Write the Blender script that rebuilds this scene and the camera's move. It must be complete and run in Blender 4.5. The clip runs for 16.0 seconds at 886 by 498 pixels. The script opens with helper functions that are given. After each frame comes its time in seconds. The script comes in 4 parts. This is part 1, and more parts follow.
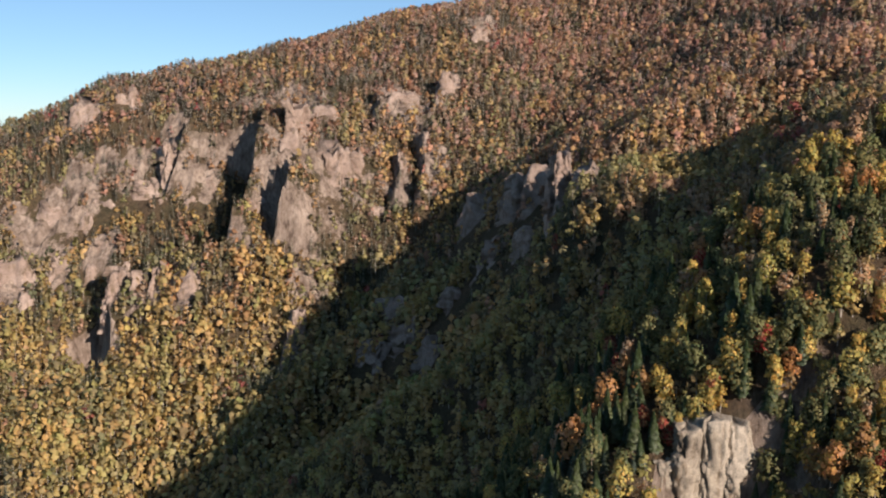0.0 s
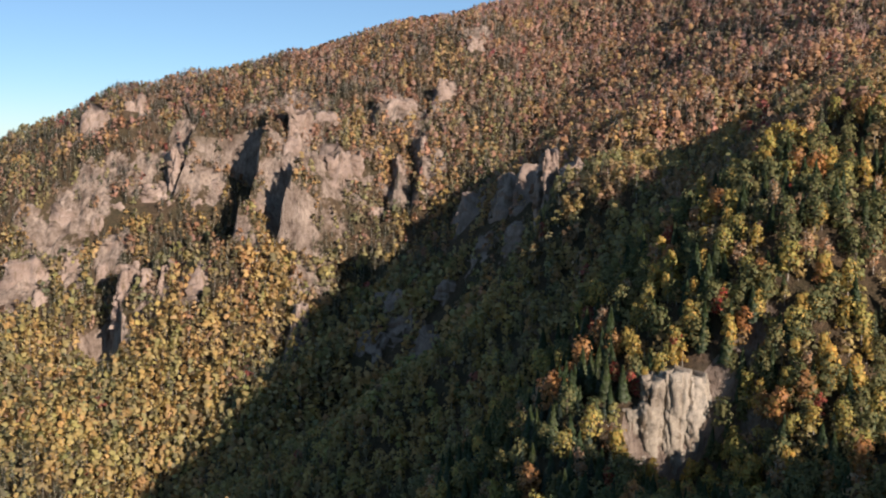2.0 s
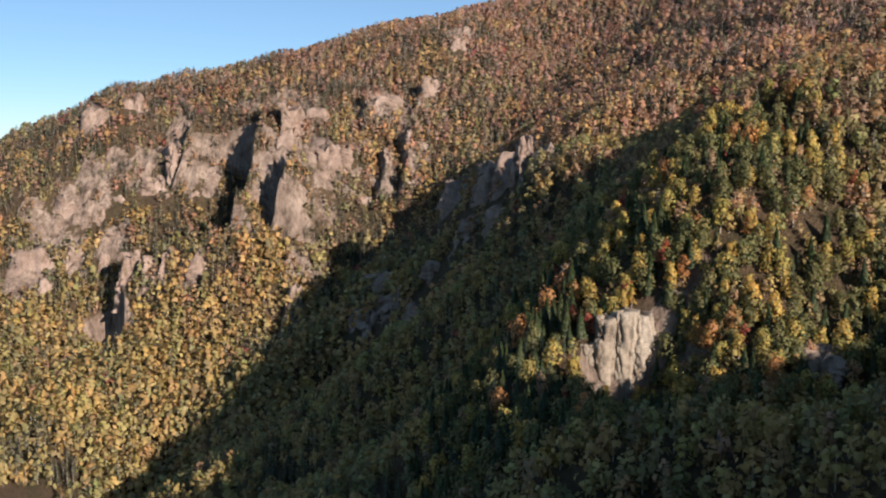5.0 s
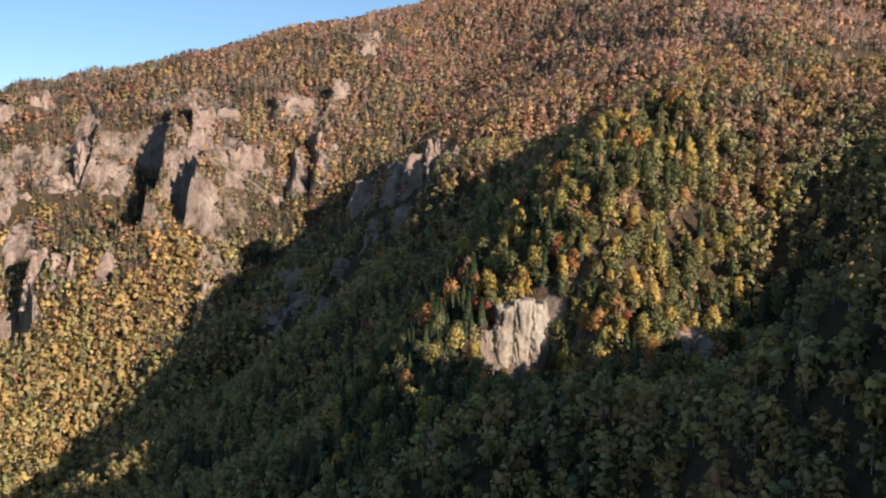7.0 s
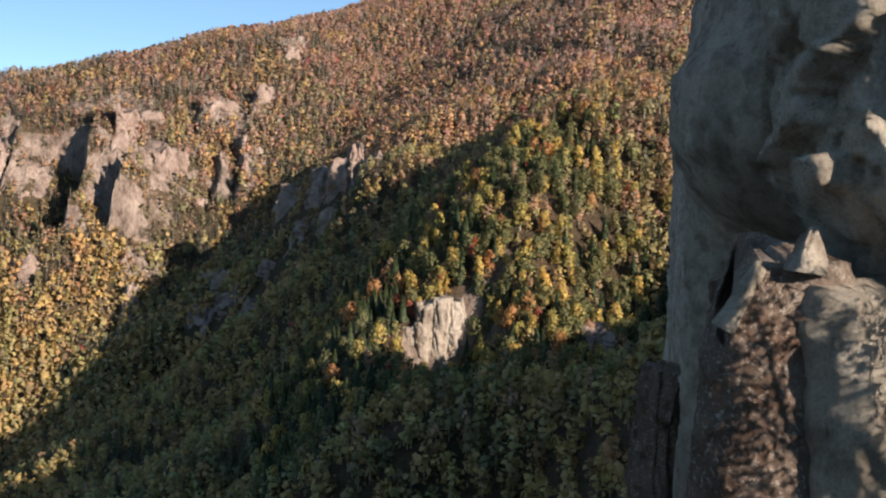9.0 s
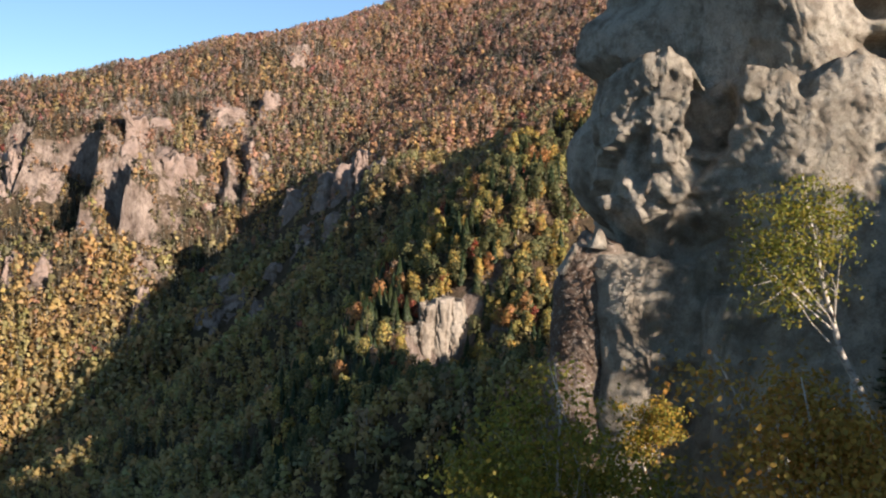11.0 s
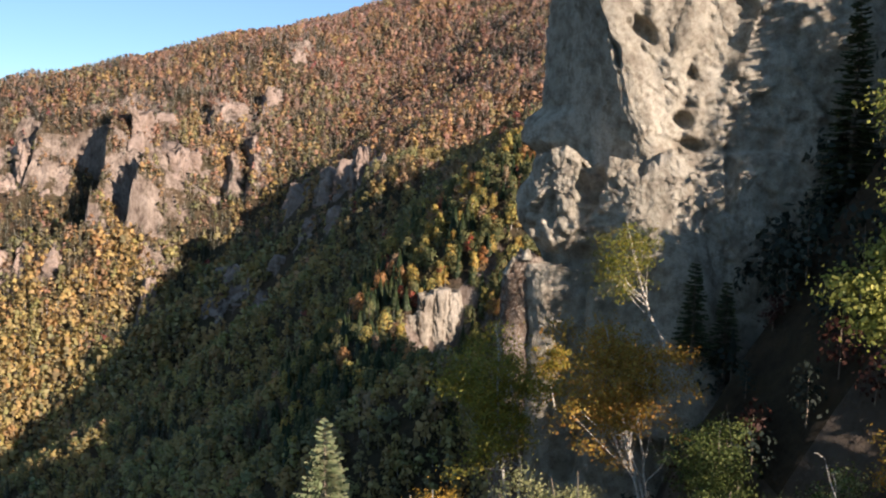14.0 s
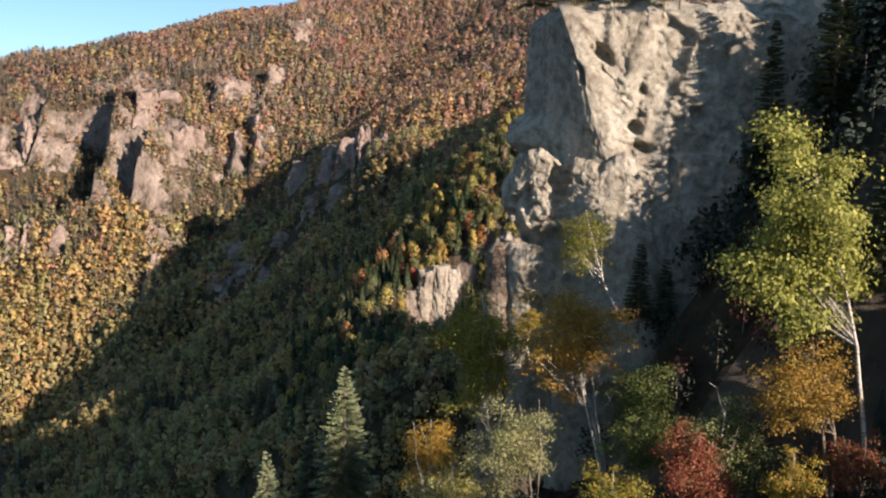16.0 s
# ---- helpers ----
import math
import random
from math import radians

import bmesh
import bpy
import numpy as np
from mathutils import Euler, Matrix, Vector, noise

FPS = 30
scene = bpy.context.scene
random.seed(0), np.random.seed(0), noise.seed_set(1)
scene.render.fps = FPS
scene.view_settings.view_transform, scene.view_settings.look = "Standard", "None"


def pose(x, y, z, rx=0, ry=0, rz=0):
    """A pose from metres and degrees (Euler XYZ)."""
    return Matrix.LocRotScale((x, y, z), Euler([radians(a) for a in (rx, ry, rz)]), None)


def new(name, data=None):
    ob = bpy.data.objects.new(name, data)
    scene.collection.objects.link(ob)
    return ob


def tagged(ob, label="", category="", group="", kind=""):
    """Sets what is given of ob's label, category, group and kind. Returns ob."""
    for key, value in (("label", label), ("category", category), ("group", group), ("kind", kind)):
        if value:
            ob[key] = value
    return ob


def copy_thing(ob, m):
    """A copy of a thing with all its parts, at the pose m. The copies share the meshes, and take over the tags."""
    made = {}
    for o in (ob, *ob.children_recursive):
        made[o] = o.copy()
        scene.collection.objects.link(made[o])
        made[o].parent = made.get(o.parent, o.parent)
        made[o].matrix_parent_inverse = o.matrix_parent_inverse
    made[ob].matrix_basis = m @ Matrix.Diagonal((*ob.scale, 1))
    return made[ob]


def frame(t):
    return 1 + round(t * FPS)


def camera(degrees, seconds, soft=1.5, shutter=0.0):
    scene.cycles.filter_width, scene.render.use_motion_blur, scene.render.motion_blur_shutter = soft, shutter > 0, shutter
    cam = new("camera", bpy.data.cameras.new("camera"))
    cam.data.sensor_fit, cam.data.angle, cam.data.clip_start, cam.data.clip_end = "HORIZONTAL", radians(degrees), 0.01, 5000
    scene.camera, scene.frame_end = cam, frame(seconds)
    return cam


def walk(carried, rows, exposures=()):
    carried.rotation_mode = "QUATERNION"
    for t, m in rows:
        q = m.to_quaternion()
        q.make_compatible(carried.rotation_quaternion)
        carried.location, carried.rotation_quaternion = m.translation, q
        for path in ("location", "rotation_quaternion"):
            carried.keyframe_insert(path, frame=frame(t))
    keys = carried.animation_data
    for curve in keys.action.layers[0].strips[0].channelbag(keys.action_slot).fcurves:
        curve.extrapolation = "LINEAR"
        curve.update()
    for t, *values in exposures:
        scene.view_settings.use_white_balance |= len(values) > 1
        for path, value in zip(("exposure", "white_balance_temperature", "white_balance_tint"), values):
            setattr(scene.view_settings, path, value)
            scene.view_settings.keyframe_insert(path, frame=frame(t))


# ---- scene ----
cam = camera(50.0, 16.0, soft=2.1)
PATH = [
    (0.0, pose(0.000, -0.000, 200.000, 82.000, 0.000, -0.000)),
    (0.5, pose(0.619, -7.148, 198.271, 82.318, -0.011, 0.020)),
    (1.0, pose(1.135, -14.182, 196.510, 82.588, -0.039, 0.038)),
    (1.5, pose(1.611, -21.173, 194.783, 82.760, -0.025, 0.012)),
    (2.0, pose(1.963, -28.178, 193.053, 82.881, 0.041, -0.021)),
    (2.5, pose(2.275, -35.322, 191.244, 82.954, 0.125, -0.074)),
    (3.0, pose(2.534, -42.439, 189.451, 83.015, 0.153, -0.101)),
    (3.5, pose(2.879, -49.495, 187.770, 83.054, 0.230, -0.148)),
    (6.0, pose(3.339, -79.875, 183.417, 83.339, 0.128, -2.721)),
    (6.5, pose(2.842, -85.354, 183.719, 83.362, -0.161, -4.406)),
    (7.0, pose(2.148, -90.728, 183.981, 83.395, -0.448, -6.261)),
    (7.5, pose(1.399, -95.894, 184.207, 83.466, -0.773, -8.037)),
    (8.0, pose(0.926, -100.916, 184.657, 83.565, -0.912, -9.361)),
    (8.5, pose(0.528, -105.624, 185.357, 83.578, -0.953, -10.297)),
    (9.0, pose(0.126, -110.173, 186.035, 83.568, -0.919, -10.817)),
    (11.5, pose(-3.473, -130.395, 187.958, 83.823, -0.820, -10.631)),
    (12.0, pose(-4.151, -134.219, 188.660, 83.768, -0.847, -10.604)),
    (12.5, pose(-4.838, -137.921, 189.319, 83.738, -0.938, -10.689)),
    (13.0, pose(-5.432, -141.290, 189.878, 83.683, -0.977, -10.772)),
    (13.5, pose(-6.002, -144.623, 190.427, 83.521, -0.963, -10.793)),
    (14.0, pose(-6.558, -147.788, 190.876, 83.272, -0.978, -10.770)),
    (14.5, pose(-7.134, -151.008, 191.350, 82.928, -0.996, -10.765)),
    (15.0, pose(-7.689, -154.061, 191.799, 82.566, -1.077, -10.758)),
    (15.5, pose(-8.166, -156.930, 192.275, 82.157, -1.149, -10.728)),
    (16.0, pose(-8.630, -159.571, 192.652, 81.883, -1.198, -10.728)),
]
walk(cam, PATH, exposures=[(0.0, 0.97), (3.5, 0.99), (6.0, 1.08), (7.5, 1.20), (9.0, 1.26), (12.5, 1.34), (16.0, 1.36)])

import functools

SUN_DIR = Vector((0.5488, -0.7553, 0.3584))

# ---- world and sun ----
world = bpy.data.worlds.new("sky")
scene.world = world
world.use_nodes = True
wn = world.node_tree.nodes
sky = wn.new("ShaderNodeTexSky")
sky.sky_type = 'NISHITA'
sky.sun_disc = False
sky.sun_elevation = radians(21)
sky.sun_rotation = radians(144)
sky.altitude = 2500
sky.air_density = 1.0
sky.dust_density = 0.0
sky.ozone_density = 3.0
tone = wn.new("ShaderNodeMix")
tone.data_type, tone.blend_type = "RGBA", "MULTIPLY"
tone.inputs[0].default_value = 1.0
tone.inputs[7].default_value = (0.82, 0.95, 1.08, 1)
world.node_tree.links.new(sky.outputs[0], tone.inputs[6])
pale = wn.new("ShaderNodeMix")
pale.data_type = "RGBA"
pale.inputs[0].default_value = 0.25
pale.inputs[7].default_value = (4.0, 6.0, 7.7, 1)
world.node_tree.links.new(tone.outputs[2], pale.inputs[6])
world.node_tree.links.new(pale.outputs[2], wn["Background"].inputs[0])
wn["Background"].inputs[1].default_value = 0.054
sun = new("sun", bpy.data.lights.new("sun", "SUN"))
sun.data.energy = 5.0
sun.data.angle = radians(0.5)
sun.data.color = (1.0, 0.83, 0.72)
sun.rotation_mode = "QUATERNION"
sun.rotation_quaternion = SUN_DIR.to_track_quat("Z", "Y")


# ---- materials ----
def mat_base(name, rough):
    m = bpy.data.materials.new(name)
    m.use_nodes = True
    nt = m.node_tree
    b = nt.nodes["Principled BSDF"]
    b.inputs["Roughness"].default_value = rough
    b.inputs["Specular IOR Level"].default_value = 0.25
    return m, nt, b


def nd(nt, kind, **props):
    n = nt.nodes.new(kind)
    for k, v in props.items():
        n.inputs[k.replace("_", " ")].default_value = v
    return n


def ramp(nt, src, stops):
    r = nt.nodes.new("ShaderNodeValToRGB")
    el = r.color_ramp.elements
    while len(el) < len(stops):
        el.new(0.5)
    for e, (p, c) in zip(el, stops):
        e.position = p
        e.color = (*c, 1)
    nt.links.new(src, r.inputs[0])
    return r


def coords(nt, scale=(1, 1, 1)):
    g = nt.nodes.new("ShaderNodeNewGeometry")
    mp = nt.nodes.new("ShaderNodeMapping")
    mp.inputs["Scale"].default_value = scale
    nt.links.new(g.outputs["Position"], mp.inputs["Vector"])
    return mp.outputs[0]


def mix(nt, kind, fac, a, b):
    m = nt.nodes.new("ShaderNodeMix")
    m.data_type = "RGBA"
    m.blend_type = kind
    for slot, v in ((0, fac), (6, a), (7, b)):
        if hasattr(v, "is_linked"):
            nt.links.new(v, m.inputs[slot])
        elif slot == 0:
            m.inputs[slot].default_value = v
        else:
            m.inputs[slot].default_value = (*v, 1)
    return m.outputs[2]


def leaf_material(name, through_light=0.45):
    """Leaves: the colour of each tree lies in the mesh, each clump a little lighter or darker."""
    m, nt, b = mat_base(name, 0.6)
    at = nt.nodes.new("ShaderNodeAttribute")
    at.attribute_name = "leaf_colour"
    g = nt.nodes.new("ShaderNodeNewGeometry")
    r = ramp(nt, g.outputs["Random Per Island"], [(0.0, (0.80, 0.83, 0.80)), (0.5, (0.98, 0.98, 0.98)), (1.0, (1.16, 1.12, 1.06))])
    col = mix(nt, "MULTIPLY", 1.0, at.outputs["Color"], r.outputs[0])
    oi = nt.nodes.new("ShaderNodeObjectInfo")
    r2 = ramp(nt, oi.outputs["Random"], [(0.0, (0.78, 0.85, 0.8)), (0.5, (1.0, 1.0, 1.0)), (1.0, (1.1, 1.0, 0.9))])
    col = mix(nt, "MULTIPLY", 1.0, col, r2.outputs[0])
    nt.links.new(col, b.inputs["Base Color"])
    tr = nt.nodes.new("ShaderNodeBsdfTranslucent")
    nt.links.new(col, tr.inputs["Color"])
    ms = nt.nodes.new("ShaderNodeMixShader")
    ms.inputs[0].default_value = through_light
    nt.links.new(b.outputs[0], ms.inputs[1])
    nt.links.new(tr.outputs[0], ms.inputs[2])
    nt.links.new(ms.outputs[0], nt.nodes["Material Output"].inputs[0])
    return m


def rock_material(name, dark, mid, light, stain, scale=1.0, fleck=None, run=(1.3, 1.3, 0.16)):
    m, nt, b = mat_base(name, 0.92)
    p = coords(nt, (1, 1, 0.45))
    p2 = coords(nt)
    n1 = nd(nt, "ShaderNodeTexNoise", Scale=0.16 * scale, Detail=9.0, Roughness=0.62)
    nt.links.new(p, n1.inputs["Vector"])
    r1 = ramp(nt, n1.outputs[0], [(0.3, dark), (0.48, mid), (0.66, light)])
    n2 = nd(nt, "ShaderNodeTexNoise", Scale=2.2 * scale, Detail=8.0, Roughness=0.7)
    nt.links.new(p2, n2.inputs["Vector"])
    r2 = ramp(nt, n2.outputs[0], [(0.3, (0.6, 0.58, 0.56)), (0.5, (1, 1, 1)), (0.72, (1.2, 1.18, 1.12))])
    c = mix(nt, "MULTIPLY", 0.5 if fleck else 0.85, r1.outputs[0], r2.outputs[0])
    n3 = nd(nt, "ShaderNodeTexNoise", Scale=0.5 * scale, Detail=6.0, Roughness=0.7)
    nt.links.new(coords(nt, run), n3.inputs["Vector"])
    r3 = ramp(nt, n3.outputs[0], [(0.52, (0, 0, 0)), (0.68, (1, 1, 1))])
    c = mix(nt, "MIX", r3.outputs[0], c, stain)
    v = nd(nt, "ShaderNodeTexVoronoi", Scale=5.5 * scale)
    nt.links.new(p2, v.inputs["Vector"])
    r4 = ramp(nt, v.outputs["Distance"], [(0.04, (0.55, 0.52, 0.5)), (0.2, (1, 1, 1))])
    c = mix(nt, "MULTIPLY", 0.5, c, r4.outputs[0])
    if fleck:
        n5 = nd(nt, "ShaderNodeTexNoise", Scale=11.0, Detail=6.0, Roughness=0.8)
        nt.links.new(p2, n5.inputs["Vector"])
        r5 = ramp(nt, n5.outputs[0], [(0.555, (0, 0, 0)), (0.60, (1, 1, 1))])
        c = mix(nt, "MIX", r5.outputs[0], c, fleck)
        grit = nd(nt, "ShaderNodeTexVoronoi", Scale=16.0)
        nt.links.new(p2, grit.inputs["Vector"])
        r7 = ramp(nt, grit.outputs["Distance"], [(0.05, (0.62, 0.6, 0.56)), (0.3, (1, 1, 1)), (0.7, (1.12, 1.11, 1.08))])
        c = mix(nt, "MULTIPLY", 0.8, c, r7.outputs[0])
        n6 = nd(nt, "ShaderNodeTexNoise", Scale=1.3, Detail=6.0, Roughness=0.7)
        nt.links.new(p2, n6.inputs["Vector"])
        r6 = ramp(nt, n6.outputs[0], [(0.38, (0.5, 0.46, 0.43)), (0.55, (1, 1, 1))])
        c = mix(nt, "MULTIPLY", 0.85, c, r6.outputs[0])
    nt.links.new(c, b.inputs["Base Color"])
    bp = nt.nodes.new("ShaderNodeBump")
    bp.inputs["Strength"].default_value = 0.55 if fleck else 0.9
    bp.inputs["Distance"].default_value = 0.35 / scale
    nt.links.new(n2.outputs[0], bp.inputs["Height"])
    if fleck:
        fine = nt.nodes.new("ShaderNodeBump")
        fine.inputs["Strength"].default_value = 1.0
        fine.inputs["Distance"].default_value = 0.2
        nt.links.new(n5.outputs[0], fine.inputs["Height"])
        nt.links.new(fine.outputs[0], bp.inputs["Normal"])
    nt.links.new(bp.outputs[0], b.inputs["Normal"])
    return m


def ground_material():
    m, nt, b = mat_base("forest_floor", 0.95)
    n1 = nd(nt, "ShaderNodeTexNoise", Scale=0.03, Detail=8.0, Roughness=0.65)
    nt.links.new(coords(nt), n1.inputs["Vector"])
    r1 = ramp(nt, n1.outputs[0], [(0.3, (0.035, 0.038, 0.02)), (0.45, (0.07, 0.055, 0.03)), (0.58, (0.095, 0.065, 0.04)), (0.7, (0.075, 0.065, 0.03))])
    n2 = nd(nt, "ShaderNodeTexNoise", Scale=0.6, Detail=8.0, Roughness=0.75)
    nt.links.new(coords(nt), n2.inputs["Vector"])
    r2 = ramp(nt, n2.outputs[0], [(0.3, (0.4, 0.4, 0.38)), (0.52, (1, 1, 1)), (0.72, (1.5, 1.4, 1.2))])
    c = mix(nt, "MULTIPLY", 1.0, r1.outputs[0], r2.outputs[0])
    # bare rock where it is too steep for soil
    g = nt.nodes.new("ShaderNodeNewGeometry")
    sp = nt.nodes.new("ShaderNodeSeparateXYZ")
    nt.links.new(g.outputs["True Normal"], sp.inputs[0])
    steep = ramp(nt, sp.outputs[2], [(0.36, (1, 1, 1)), (0.52, (0, 0, 0))])
    n3 = nd(nt, "ShaderNodeTexNoise", Scale=0.12, Detail=9.0, Roughness=0.65)
    nt.links.new(coords(nt, (1, 1, 0.4)), n3.inputs["Vector"])
    r3 = ramp(nt, n3.outputs[0], [(0.34, (0.11, 0.08, 0.062)), (0.47, (0.24, 0.19, 0.155)), (0.64, (0.36, 0.295, 0.245))])
    n5 = nd(nt, "ShaderNodeTexNoise", Scale=0.42, Detail=9.0, Roughness=0.72)
    nt.links.new(coords(nt, (1.2, 1.2, 0.35)), n5.inputs["Vector"])
    r5 = ramp(nt, n5.outputs[0], [(0.32, (0.34, 0.31, 0.29)), (0.46, (0.85, 0.83, 0.8)), (0.6, (1.1, 1.1, 1.08))])
    rock = mix(nt, "MULTIPLY", 1.0, r3.outputs[0], r5.outputs[0])
    c = mix(nt, "MIX", steep.outputs[0], c, rock)
    # rock outcrops that the soil has slid off, with heath left in the cracks
    at = nt.nodes.new("ShaderNodeAttribute")
    at.attribute_name = "outcrop"
    n4 = nd(nt, "ShaderNodeTexNoise", Scale=0.35, Detail=7.0, Roughness=0.7)
    nt.links.new(coords(nt), n4.inputs["Vector"])
    sm = nt.nodes.new("ShaderNodeMath")
    sm.operation = "MULTIPLY_ADD"
    sm.inputs[1].default_value = 1.8
    nt.links.new(n4.outputs[0], sm.inputs[0])
    nt.links.new(at.outputs["Fac"], sm.inputs[2])
    half = nt.nodes.new("ShaderNodeMath")
    half.operation = "MULTIPLY"
    half.inputs[1].default_value = 0.5
    nt.links.new(sm.outputs[0], half.inputs[0])
    r4 = ramp(nt, half.outputs[0], [(0.62, (0, 0, 0)), (0.72, (1, 1, 1))])
    c = mix(nt, "MIX", r4.outputs[0], c, rock)
    nt.links.new(c, b.inputs["Base Color"])
    bp = nt.nodes.new("ShaderNodeBump")
    bp.inputs["Strength"].default_value = 1.0
    bp.inputs["Distance"].default_value = 2.6
    nt.links.new(n2.outputs[0], bp.inputs["Height"])
    nt.links.new(bp.outputs[0], b.inputs["Normal"])
    return m


def bark_material(name, pale, dark):
    m, nt, b = mat_base(name, 0.85)
    n1 = nd(nt, "ShaderNodeTexNoise", Scale=3.0, Detail=5.0, Roughness=0.7)
    nt.links.new(coords(nt, (1, 1, 2.5)), n1.inputs["Vector"])
    r = ramp(nt, n1.outputs[0], [(0.36, dark), (0.5, pale)])
    nt.links.new(r.outputs[0], b.inputs["Base Color"])
    return m


LEAF = leaf_material("autumn_leaves")
NEEDLE = leaf_material("conifer_needles", 0.15)
GROUND = ground_material()
ROCK_FAR = rock_material("pinkish_grey_rock", (0.13, 0.095, 0.075), (0.235, 0.18, 0.148), (0.31, 0.25, 0.21), (0.10, 0.075, 0.045), 0.45)
ROCK_PALE = rock_material("pale_tuff_rock", (0.12, 0.10, 0.08), (0.25, 0.22, 0.175), (0.34, 0.305, 0.25), (0.12, 0.09, 0.06), 1.0)
ROCK_NEAR = rock_material("grey_tuff_rock", (0.27, 0.24, 0.19), (0.46, 0.42, 0.34), (0.59, 0.545, 0.45), (0.29, 0.26, 0.195), 1.4, (0.36, 0.325, 0.26), (1.0, 1.0, 0.5))
ROCK_SLAB = rock_material("brown_lichened_rock", (0.07, 0.05, 0.038), (0.20, 0.15, 0.115), (0.34, 0.29, 0.235), (0.16, 0.09, 0.055), 2.0, (0.50, 0.46, 0.39), (0.8, 0.8, 1.6))
BIRCH = bark_material("birch_bark", (0.42, 0.385, 0.33), (0.14, 0.115, 0.095))
BARK = bark_material("brown_bark", (0.20, 0.16, 0.12), (0.09, 0.07, 0.055))


# ---- ground ----
@functools.lru_cache(None)
def lattice(seed):
    return np.random.RandomState(seed).rand(256, 256)


def vnoise(x, y, seed=1):
    """Smooth value noise, -1 to 1."""
    t = lattice(seed)
    xi, yi = np.floor(x).astype(int), np.floor(y).astype(int)
    fx, fy = x - xi, y - yi
    fx, fy = fx * fx * (3 - 2 * fx), fy * fy * (3 - 2 * fy)
    a, b_ = t[xi & 255, yi & 255], t[(xi + 1) & 255, yi & 255]
    c, d = t[xi & 255, (yi + 1) & 255], t[(xi + 1) & 255, (yi + 1) & 255]
    return 2 * ((a * (1 - fx) + b_ * fx) * (1 - fy) + (c * (1 - fx) + d * fx) * fy) - 1


# spurs and gullies of the valley side: x, y, reach, height
SPURS = [(-30, 150, 60, 23.0), (50, 160, 50, 9.0), (130, 170, 60, -48.0), (-30, 230, 60, 9.0), (55, 225, 40, 11.0), (100, 230, 40, 41.0), (160, 240, 55, 26.0), (40, 310, 50, -2.0), (120, 310, 55, 41.0), (70, 380, 45, 29.0), (130, 390, 50, 7.0), (20, 430, 55, 2.0), (60, 505, 45, 13.0), (210, 470, 80, 11.0)]
SPURS += [(0, 70, 60, -30), (60, 298, 24, -16), (100, 300, 26, -22), (145, 318, 26, -18), (200, 60, 42, -20), (118, 262, 22, 10), (45, 232, 20, 6), (62, 196, 8, -9)]
# rock ribs whose left side drops away: x, y of the top, x, y of the foot, drop, reach
RIBS = [(-128, 693, -134, 600, 76, 24), (-92, 625, -102, 595, 68, 24), (-191, 720, -196, 692, 35, 15), (-223, 604, -207, 576, 67, 12), (-196, 619, -204, 600, 37, 16),
        (-47, 714, -50, 688, 15, 16), (8, 712, -9, 686, 15, 16), (-11, 664, -17, 608, 18, 12), (-28, 650, -35, 610, 14, 10), (-90, 532, -89, 512, 15, 12), (-264, 688, -286, 655, 12, 18), (61, 512, 46, 376, 16, 16)]
# the mountain behind
MASSIF = [(-60, 500, 60, -21.0), (-130, 460, 60, -25.0), (-20, 580, 60, -12.0), (-120, 580, 70, 42.0), (-210, 600, 70, -48.0), (60, 640, 70, -17.0), (-60, 690, 70, 2.0), (-150, 700, 80, 9.0), (-260, 690, 80, 9.0), (140, 740, 80, -31.0), (30, 780, 80, 8.0), (-350, 740, 90, 45.0), (-120, 830, 100, 40.0), (-280, 830, 90, 47.0)]

# the hillside beside the near gully
GULLY_SIDE = [(110, 75, 30, 36), (150, 75, 30, 1), (190, 75, 30, -2), (230, 75, 30, -2), (270, 75, 30, -2), (110, 110, 30, 8), (150, 110, 30, 1), (190, 110, 30, 1), (270, 110, 30, -1), (123, 130, 30, -2), (110, 145, 30, -9), (150, 145, 30, 17), (190, 145, 30, 10), (230, 145, 30, 1), (110, 180, 30, -9), (150, 180, 30, 13), (190, 180, 30, 14), (230, 180, 30, 1)]
# the near spur with the pale cliff
NEAR_SPUR = [(-3, 130, 30, 2), (39, 130, 30, 27), (81, 130, 30, 14), (14, 160, 18, -1), (98, 160, 18, 18), (60, 172, 30, -2), (0, 188, 18, -16), (28, 188, 18, 18), (56, 188, 18, -8), (84, 188, 18, 11), (39, 214, 30, 5), (81, 214, 30, 5), (14, 216, 18, 5), (42, 216, 18, -2), (98, 216, 18, 17)]
# the wooded shoulder that runs down from the spur
SHOULDER = [(112, 244, 18, -10), (102, 256, 30, -4), (144, 256, 30, -3), (70, 272, 18, 4), (126, 272, 18, -4), (-3, 298, 30, 1), (39, 298, 30, 17), (81, 298, 30, 20), (123, 298, 30, 9), (165, 298, 30, 7), (-24, 340, 30, 14), (18, 340, 30, 4), (60, 340, 30, 10), (144, 340, 30, 11), (-14, 352, 18, 10), (42, 352, 18, 3), (70, 352, 18, -2), (98, 352, 18, -14)]
# the dark cliff bowl behind it
AMPHITHEATRE = [(0, 380, 18, -17), (-129, 382, 30, -2), (-3, 382, 30, -7), (81, 382, 30, -3), (123, 382, 30, -6), (70, 408, 18, 7), (126, 408, 18, -9), (-150, 424, 30, -24), (-66, 424, 30, -5), (-24, 424, 30, -9), (18, 424, 30, -7), (60, 424, 30, 5), (102, 424, 30, -3), (144, 424, 30, -5), (-56, 436, 18, -16), (0, 436, 18, -6), (-14, 464, 18, -4), (98, 464, 18, 5), (126, 464, 18, 9), (-87, 466, 30, 10), (-45, 466, 30, -4), (-3, 466, 30, -8), (123, 466, 30, 6)]
